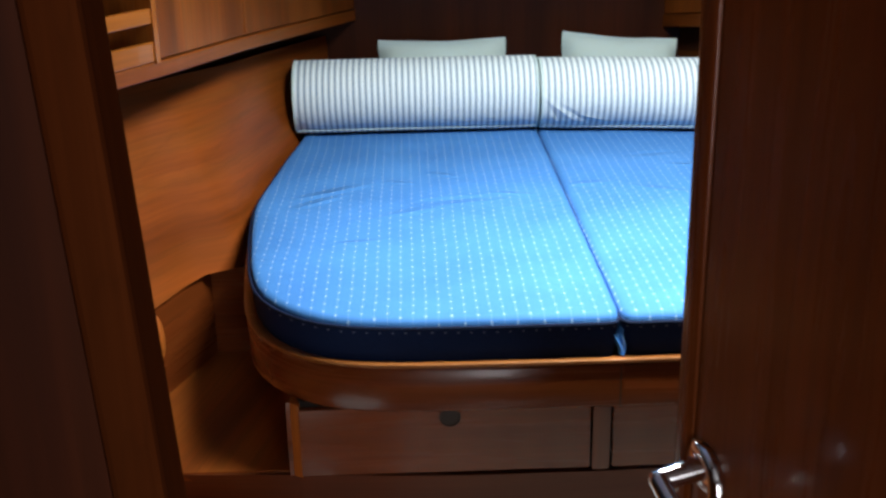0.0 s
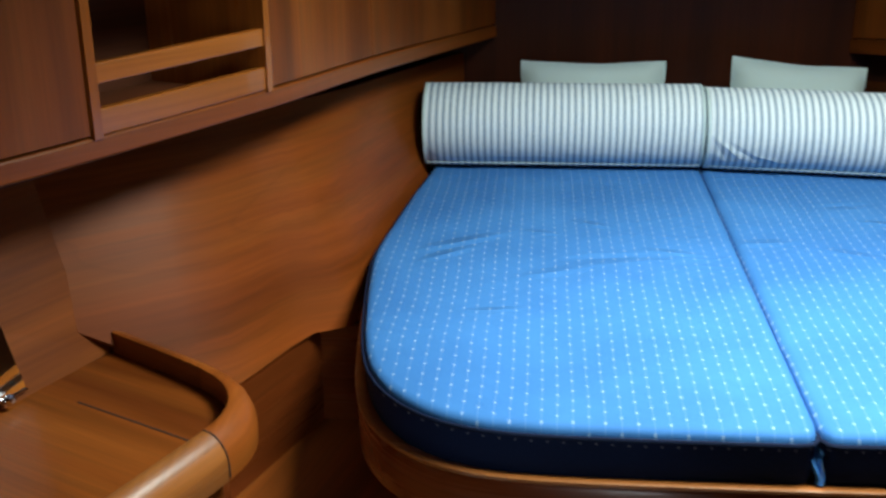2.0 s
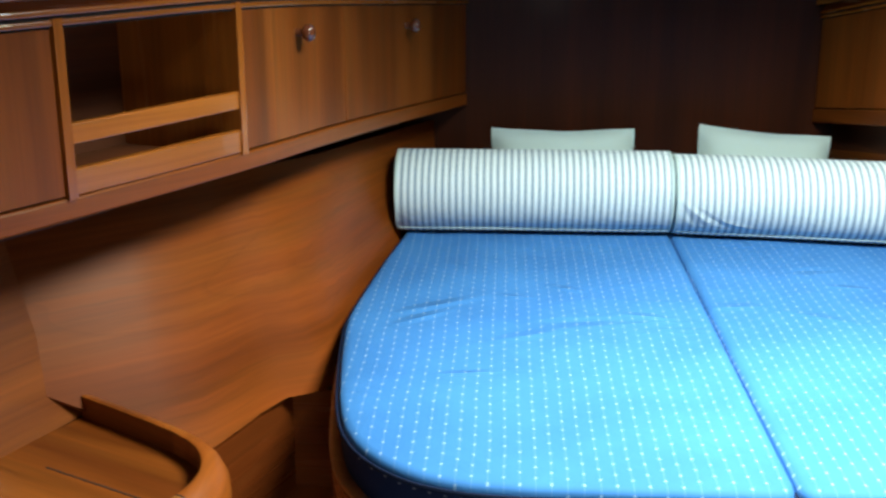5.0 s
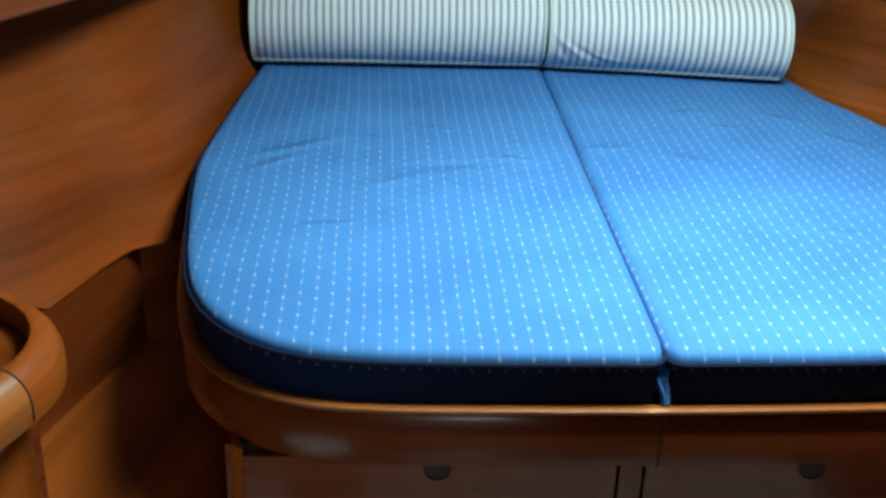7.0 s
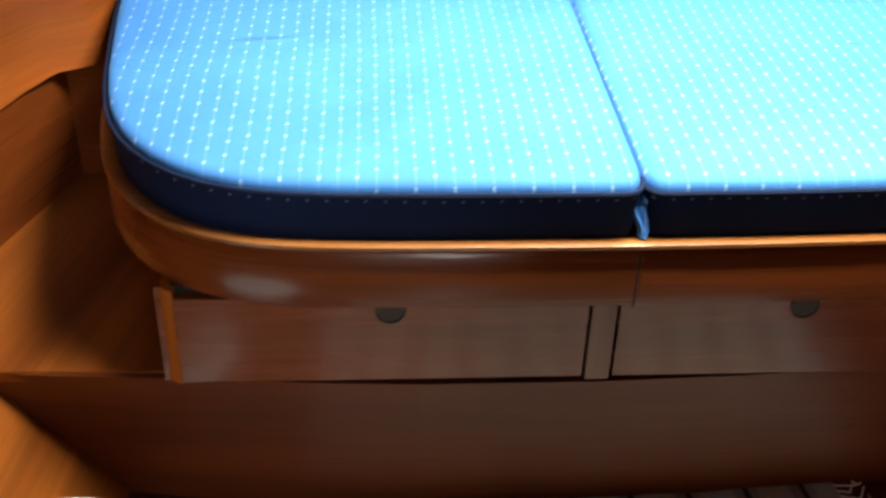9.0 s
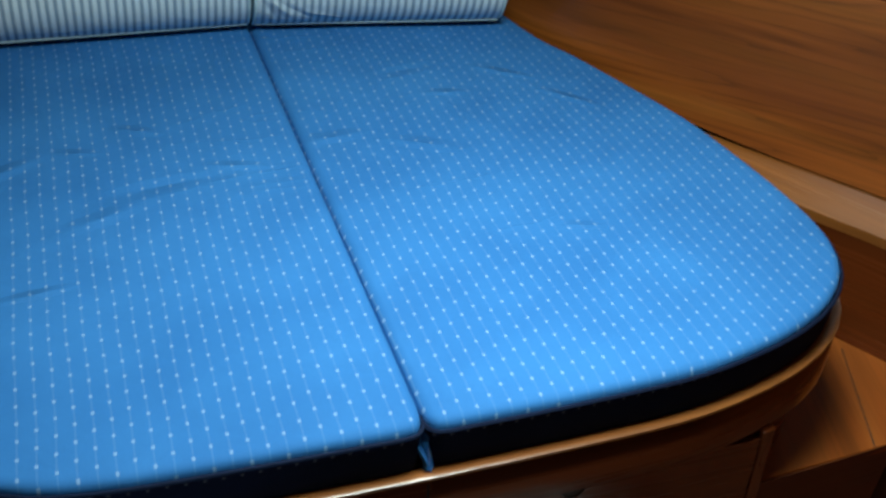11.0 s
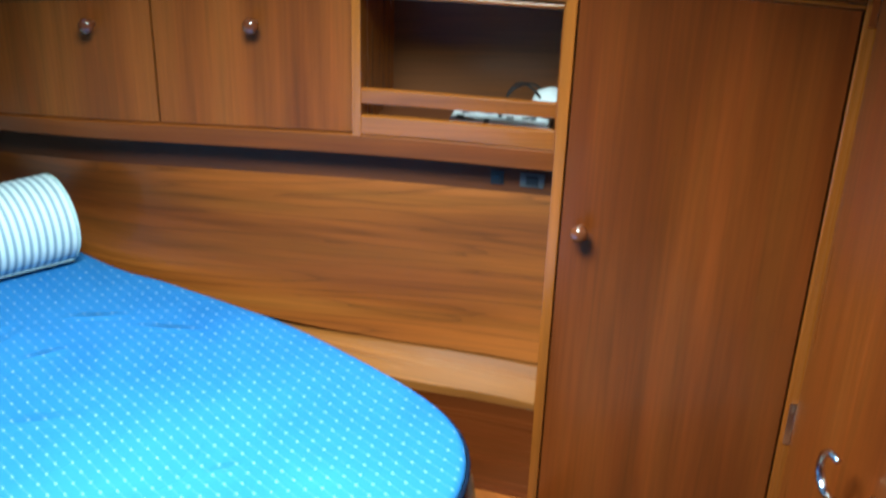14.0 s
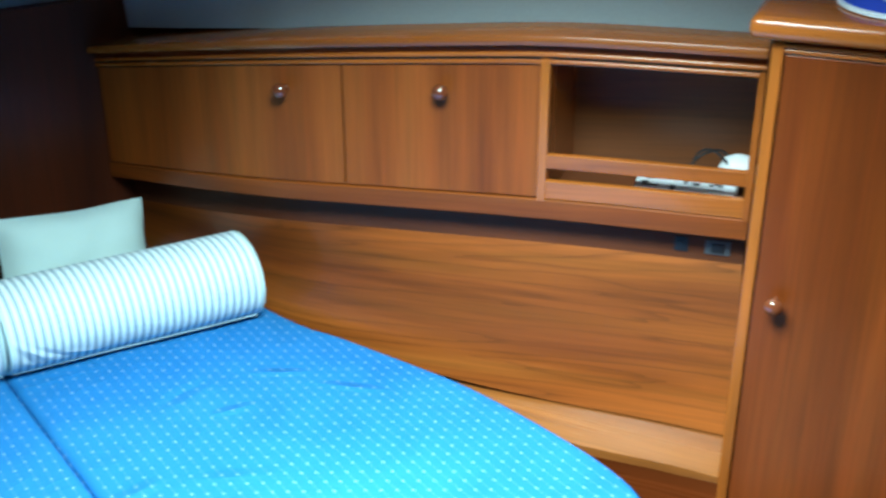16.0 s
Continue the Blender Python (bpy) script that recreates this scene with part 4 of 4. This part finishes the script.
socket(RAIL_R, 1, 0.47, 0.055, GREYP, "grey plastic double socket under the lockers")
socket(RAIL_R, 1, 0.535, 0.03, BLACK, "small black switch under the lockers")
socket(RAIL_L, -1, 0.08, 0.06, GREYP, "dark grey socket under the port lockers")
socket(RAIL_L, -1, 0.19, 0.035, BLACK, "small black switch under the port lockers")

# ---- wardrobe ----
W1, W2 = Vector((1.13, 0.285)), Vector((1.388, -0.158))
wd = (W2 - W1).normalized()
wn_ = Vector((-wd.y, wd.x))            # away from the room
if wn_.x < 0:
    wn_ = -wn_
WB, WT = 0.115, 1.475
wr = thing("wardrobe", (1.35, 0.2, 0), "tall teak wardrobe with one flat door and wooden knob", "wardrobe")


def wp(s, d):
    q = W1 + wd * s + wn_ * d
    return (q.x, q.y)


WL = (W2 - W1).length
part("side_post", prism([wp(-0.004, -0.004), wp(0.018, -0.004), wp(0.018, 0.03), wp(-0.004, 0.03)], WB, WT + 0.025, 0.002), TRIM, wr, "lighter solid corner post")
part("side_panel", prism([wp(-0.003, 0.03), wp(0.012, 0.03), wp(0.012, 0.40), wp(-0.003, 0.40)], WB, WT + 0.025), TEAK, wr)
door = part("door", prism([wp(0.021, 0.0), wp(WL - 0.004, 0.0), wp(WL - 0.004, 0.018), wp(0.021, 0.018)], WB, WT, 0.0015), WARD, wr, "flat varnished teak door")
part("door_gap", prism([wp(0.018, 0.02), wp(WL, 0.02), wp(WL, 0.03), wp(0.018, 0.03)], WB, WT + 0.025), GAP, wr, "dark joint round the door")
kp = W1 + wd * 0.062
part("knob", lathe((kp.x, kp.y, 0.985), (-wn_.x, -wn_.y, 0), KNOB), BOWLB, door, "glossy turned wooden knob", smooth=True)
lp = W1 + wd * 0.05 - wn_ * 0.001
cat = join(lathe((lp.x, lp.y, 0.215), (-wn_.x, -wn_.y, 0), [(0, 0.011), (0.004, 0.011), (0.008, 0.007), (0.016, 0.006), (0.020, 0.010), (0.026, 0.009), (0.027, 0)], 16),
           lathe((lp.x, lp.y, 0.19), (-wn_.x, -wn_.y, 0), [(0, 0.009), (0.003, 0.009), (0.004, 0)], 14))
part("door_catch", cat, CHROME, door, "small chrome door catch", smooth=True)
for z in (WT + 0.003, WT + 0.013):
    part("reeding", prism([wp(0.018, -0.003), wp(WL + 0.0, -0.003), wp(WL + 0.0, 0.02), wp(0.018, 0.02)], z, z + 0.008, 0.002), TRIM, wr, "thin reeded strip", grain=(wd.x, wd.y, 0))
part("top_moulding", prism([wp(-0.045, -0.035), wp(WL + 0.05, -0.035), wp(WL + 0.05, 0.42), wp(-0.045, 0.42)], WT + 0.03, WT + 0.072, 0.016, 4), TRIM, wr, "thick rounded top moulding", grain=(wd.x, wd.y, 0), smooth=True)
part("frieze", prism([wp(0.0, 0.0), wp(WL, 0.0), wp(WL, 0.40), wp(0.0, 0.40)], WT + 0.022, WT + 0.031), MAHOG, wr)
part("toe_kick", prism([wp(0.02, 0.09), wp(WL + 0.05, 0.09), wp(WL + 0.05, 0.11), wp(0.02, 0.11)], 0.0, WB), MAHOG, wr, "dark recessed toe kick", grain=(1, 0, 0))
part("bottom", prism([wp(0.0, 0.02), wp(WL + 0.04, 0.02), wp(WL + 0.04, 0.40), wp(0.0, 0.40)], WB, WB + 0.012), MAHOG, wr)
tagged(part("door_post", prism([wp(WL, -0.006), wp(WL + 0.026, -0.006), wp(WL + 0.026, 0.04), wp(WL, 0.04)], 0.0, 1.95, 0.003), TRIM), "light solid post between wardrobe and door", "door post", kind="structure")

# cap on the wardrobe
cp = W1 + wd * 0.23 + wn_ * 0.15
CT = WT + 0.072
cap = thing("cap", (cp.x, cp.y, CT), "royal blue cloth cap with a white brim on the wardrobe", "cap")
part("brim", lathe((cp.x, cp.y, CT), (0, 0, 1), [(0, 0.140), (0.003, 0.146), (0.009, 0.145), (0.012, 0.137), (0.0125, 0)], 32), PAPER, cap, "white brim", smooth=True)
part("crown", lathe((cp.x, cp.y, CT + 0.011), (0, 0, 1), [(0, 0.140), (0.02, 0.136), (0.045, 0.118), (0.06, 0.09), (0.068, 0.05), (0.07, 0)], 32), BLUEC, cap, "royal blue crown", smooth=True)
for k in (-0.35, 0.30):
    a = math.atan2(-wn_.y, -wn_.x) + k
    rad, tg = Vector((math.cos(a), math.sin(a), 0)), Vector((-math.sin(a), math.cos(a), 0))
    c0 = Vector((cp.x, cp.y, CT + 0.038)) + rad * 0.1345
    for turn in (20, 80, 140):
        e = tg * math.cos(radians(turn)) * 0.016 + Vector((0, 0, math.sin(radians(turn)) * 0.013))
        part("emblem_bar", tube([c0 - e, c0 + rad * 0.001, c0 + e], 0.0028, 6), PAPER, cap, "small white embroidered bar", smooth=True)


# ---- doors ----
def lever(parent, at, out, along_, z):
    """A chrome lever handle with a round rose and a curled grip."""
    at, out, al = Vector((*at, z)), Vector((*out, 0)).normalized(), Vector((*along_, 0)).normalized()
    up = Vector((0, 0, 1))
    part("rose", lathe(at, out, [(0, 0.026), (0.004, 0.026), (0.007, 0.021), (0.009, 0.012), (0.055, 0.0095), (0.061, 0.008), (0.062, 0)], 24), CHROME, parent, "round chrome rose", smooth=True)
    curl = ((0, 0), (0.022, -0.007), (0.045, -0.010), (0.066, -0.006), (0.083, 0.006), (0.093, 0.024), (0.093, 0.044), (0.084, 0.058), (0.068, 0.063), (0.054, 0.060))
    pts = [Vector(p) for p in spline([at + out * (0.056 + 0.012 * math.sin(k * 0.35)) + al * a + up * b for k, (a, b) in enumerate(curl)], 0.008)]
    rs = [0.0098 - 0.0036 * k / (len(pts) - 1) for k in range(len(pts))]
    part("grip", tube(pts, rs, 12), CHROME, parent, "curved chrome lever", smooth=True)


def door_leaf(name, hinge, free, z0, z1, label, handle_side, handle_z, lip=0.03):
    """A flat leaf with solid edge lipping, levers on both faces and a key plate."""
    h, f = Vector(hinge), Vector(free)
    d = (f - h).normalized()
    n = Vector((-d.y, d.x))
    L = (f - h).length
    q = lambda s, t: (h.x + d.x * s + n.x * t, h.y + d.y * s + n.y * t)
    t = tagged(thing(name, (h.x, h.y, z0), label, "door"), kind="structure")
    leaf = part("leaf", prism([q(0, -0.013), q(L - lip, -0.013), q(L - lip, 0.013), q(0, 0.013)], z0, z1), MAHOG if handle_side < 0 else WARD, t)
    part("lipping", prism([q(L - lip + 0.003, -0.016), q(L, -0.016), q(L, 0.016), q(L - lip + 0.003, 0.016)], z0, z1, 0.005), MAHOG if handle_side < 0 else TRIM, t, "solid rounded edge lipping", smooth=True)
    hx = L - (0.05 if handle_side < 0 else 0.075)
    for s in (1, -1):
        base = Vector(q(hx, 0.013 * s))
        lever(leaf, base, n * s, -d, handle_z)
        kp_ = Vector((*q(hx + 0.0, 0.013 * s), handle_z - 0.105))
        part("key_plate", lathe(kp_, (n.x * s, n.y * s, 0), [(0, 0.02), (0.003, 0.02), (0.004, 0.016), (0.005, 0.006), (0.002, 0.004)], 20), CHROME, leaf, "oval chrome key plate", smooth=True)
    return t, q


DA = door_leaf("door_1", (0.058, -1.435), (-0.131, -1.0), 0.06, 1.93, "dark mahogany cabin door standing open, chrome lever handles", -1, 0.945)
hb = W1 + wd * (WL + 0.034) - wn_ * 0.016
DB = door_leaf("door_2", (hb.x, hb.y), (1.075, -0.545), 0.10, 1.90, "teak door standing ajar beside the wardrobe, chrome lever", 1, 0.74)
for z in (0.62, 1.50):
    c = wp(WL + 0.029, -0.010)
    part("hinge", join(lathe((c[0], c[1], z - 0.05), (0, 0, 1), [(0, 0.003), (0.001, 0.007), (0.10, 0.007), (0.101, 0.003)], 12),
                       prism([wp(WL + 0.008, -0.0085), wp(WL + 0.027, -0.0085), wp(WL + 0.027, -0.0055), wp(WL + 0.008, -0.0055)], z - 0.05, z + 0.05)), CHROME, DB[0], "chrome butt hinge", smooth=True)

# ---- vanity, mirror, stool, rug ----
ZV = 0.615
van = thing("vanity", (-1.1, -0.2, ZP), "varnished teak vanity counter with a rounded fiddle", "vanity")
edge = spline([(-1.194, 0.302, 0), (-1.09, 0.236, 0), (-0.985, 0.165, 0), (-0.925, 0.105, 0), (-0.897, 0.04, 0), (-0.894, -0.02, 0), (-0.910, -0.08, 0), (-0.950, -0.175, 0), (-1.0, -0.30, 0), (-1.11, -0.62, 0), (-1.21, -0.95, 0)], 0.03)
edge = [Vector((p.x, p.y)) for p in edge]
part("counter", prism([*edge, (-1.62, -0.95), (-1.50, -0.40), (-1.30, 0.12)], ZV - 0.025, ZV), TEAK, van, grain=(0.9, -0.45, 0))


def fiddle(pts, i0, i1, mat, label):
    secs = []
    for i in range(i0, i1 + 1):
        p = pts[i]
        e = (pts[min(i + 1, len(pts) - 1)] - pts[max(i - 1, 0)]).normalized()
        w = Vector((-e.y, e.x))
        q = lambda d, z: (p.x + w.x * d, p.y + w.y * d, z)
        roll = [q(-0.028 + 0.042 * math.sin(a), 0.604 + 0.052 * math.cos(a)) for a in [radians(11.25 * k) for k in range(9)]]
        secs.append([q(-0.030, ZV - 0.04), q(-0.030, 0.640), q(-0.030, 0.655), *roll, q(0.013, ZV - 0.036), q(0.004, ZV - 0.04)])
    return part("fiddle", sweep(None, secs), mat, van, label, grain=(0, 1, 0), smooth=True)


j = min(range(len(edge)), key=lambda i: (edge[i] - Vector((-0.907, -0.07))).length)
fiddle(edge, 0, j, TEAK, "raised rounded fiddle round the counter's corner")
fiddle(edge, j, len(edge) - 1, GLOSS, "lighter rounded front edge")
e_ = (edge[j + 1] - edge[j - 1]).normalized()
arc = [(edge[j].x - e_.y * d, edge[j].y + e_.x * d, z) for d, z in [(-0.031, 0.625), (-0.031, 0.645), *[(-0.028 + 0.0425 * math.sin(radians(a)), 0.604 + 0.0525 * math.cos(radians(a))) for a in range(0, 91, 10)], (0.0145, 0.585)]]
part("fiddle_joint", tube(arc, 0.0013, 6), GAP, van, "dark joint across the fiddle", smooth=True)
part("counter_joint", prism([(-1.20, 0.080), (-1.199, 0.083), (-0.935, -0.051), (-0.936, -0.054)], ZV, ZV + 0.0008), GAP, van, "dark joint across the counter")
front = [Vector((p.x - 0.055, p.y + 0.0)) for p in edge if p.y < 0.12]
part("cabinet_front", sweep(None, [[(p.x, p.y, ZV - 0.03), (p.x - 0.02, p.y, ZV - 0.03), (p.x - 0.012, p.y, ZP - 0.02), (p.x + 0.008, p.y, ZP - 0.02)] for p in front]), TEAK, van, "teak front under the counter", grain=(0, 0, 1), smooth=True)
part("cabinet_end", wallboard((-0.962, 0.075), (-1.24, 0.268), -0.016, ZP, ZV - 0.026), MAHOG, van, "mahogany end under the counter", grain=(1, 0, 0))
back = part("backboard", hexa([(-1.212, 0.285, ZV), (-1.47, -0.30, ZV), (-1.49, -0.30, ZV), (-1.232, 0.285, ZV), (-1.34, 0.36, 0.955), (-1.62, -0.235, 0.955), (-1.64, -0.23, 0.955), (-1.36, 0.37, 0.955)]), TEAK, van, "upright teak back panel", grain=(0.3, 1, 0))
part("screw", lathe((-1.231, 0.297, 0.672), (1, -0.45, 0.3), [(0, 0.005), (0.002, 0.005), (0.003, 0.003), (0.0032, 0)], 10), BLACK, back, "small dark screw head")

mir = thing("mirror", (-1.36, 0.0, ZV), "frameless mirror held by chrome clips on the vanity's back panel", "mirror")
ma, mb = Vector((-1.298, 0.10, ZV + 0.012)), Vector((-1.462, -0.275, ZV + 0.012))
mo = Vector((0.86, -0.39, 0.365)).normalized() * 0.005
mu = Vector((-0.084, 0.039, 0.236))
part("glass", hexa([ma + mo, mb + mo, mb, ma, ma + mo + mu, mb + mo + mu, mb + mu, ma + mu]), MIRROR, mir, "silvered glass")
part("lower_edge", tube([ma + mo * 1.2, mb + mo * 1.2], 0.003, 8), CHROME, mir, "bright lower channel", smooth=True)
for base in (ma.lerp(mb, 0.03) + mu * 0.74 + mo, ma.lerp(mb, 0.12) + mo * 1.2):
    part("clip", lathe(base, mo, [(0, 0.005), (0.008, 0.0045), (0.011, 0.008), (0.018, 0.0095), (0.025, 0.007), (0.027, 0)], 14), CHROME, mir, "round chrome mirror clip", smooth=True)

st = thing("stool", (-0.735, -0.375, 0), "round white padded stool in front of the vanity", "stool")
sc = (-0.735, -0.375, 0)
part("seat", lathe((sc[0], sc[1], 0.254), (0, 0, 1), [(0, 0.15), (0.004, 0.162), (0.03, 0.17), (0.055, 0.166), (0.07, 0.145), (0.076, 0.09), (0.077, 0)], 40), WHITE, st, "white vinyl seat", smooth=True)
part("base", lathe((sc[0], sc[1], 0.0), (0, 0, 1), [(0, 0.12), (0.02, 0.12), (0.03, 0.10), (0.235, 0.10), (0.255, 0.13)], 32), WHITE, st, "white drum base", smooth=True)

rg = thing("rug", (0.0, -0.25, 0), "cream cotton rug with grey and black stripes, fringed ends", "rug")
rm = pose(0.0, -0.14, 0.0014, 0, 0, 4.5)
bm = bmesh.new()
nx, ny = 40, 32
g = [[bm.verts.new(rm @ Vector((-0.43 + 0.86 * i / nx, -0.62 + 0.83 * jj / ny, 0.005 + 0.004 * noise.noise(Vector((i * 0.25, jj * 0.3, 3)))))) for jj in range(ny + 1)] for i in range(nx + 1)]
for i in range(nx):
    for jj in range(ny):
        bm.faces.new((g[i][jj], g[i + 1][jj], g[i + 1][jj + 1], g[i][jj + 1]))
ret = bmesh.ops.extrude_face_region(bm, geom=list(bm.faces))
for v in ret["geom"]:
    if isinstance(v, bmesh.types.BMVert):
        v.co.z -= 0.004
part("weave", bm, RUG, rg)
rnd = random.Random(4)
for s in (-1, 1):
    tas = []
    for k in range(67):
        y = -0.615 + 0.82 * k / 66
        p0 = rm @ Vector((s * 0.428, y, 0.004))
        L = rnd.uniform(0.03, 0.055)
        p1 = rm @ Vector((s * (0.428 + L * 0.6), y + rnd.uniform(-0.012, 0.012), 0.006))
        p2 = rm @ Vector((s * (0.428 + L), y + rnd.uniform(-0.02, 0.02), 0.002))
        tas.append(tube([p0, p1, p2], 0.0018, 5))
    tagged(part("fringe", join(*tas), PAPER, rg, "knotted cream fringe"), kind="stuff")
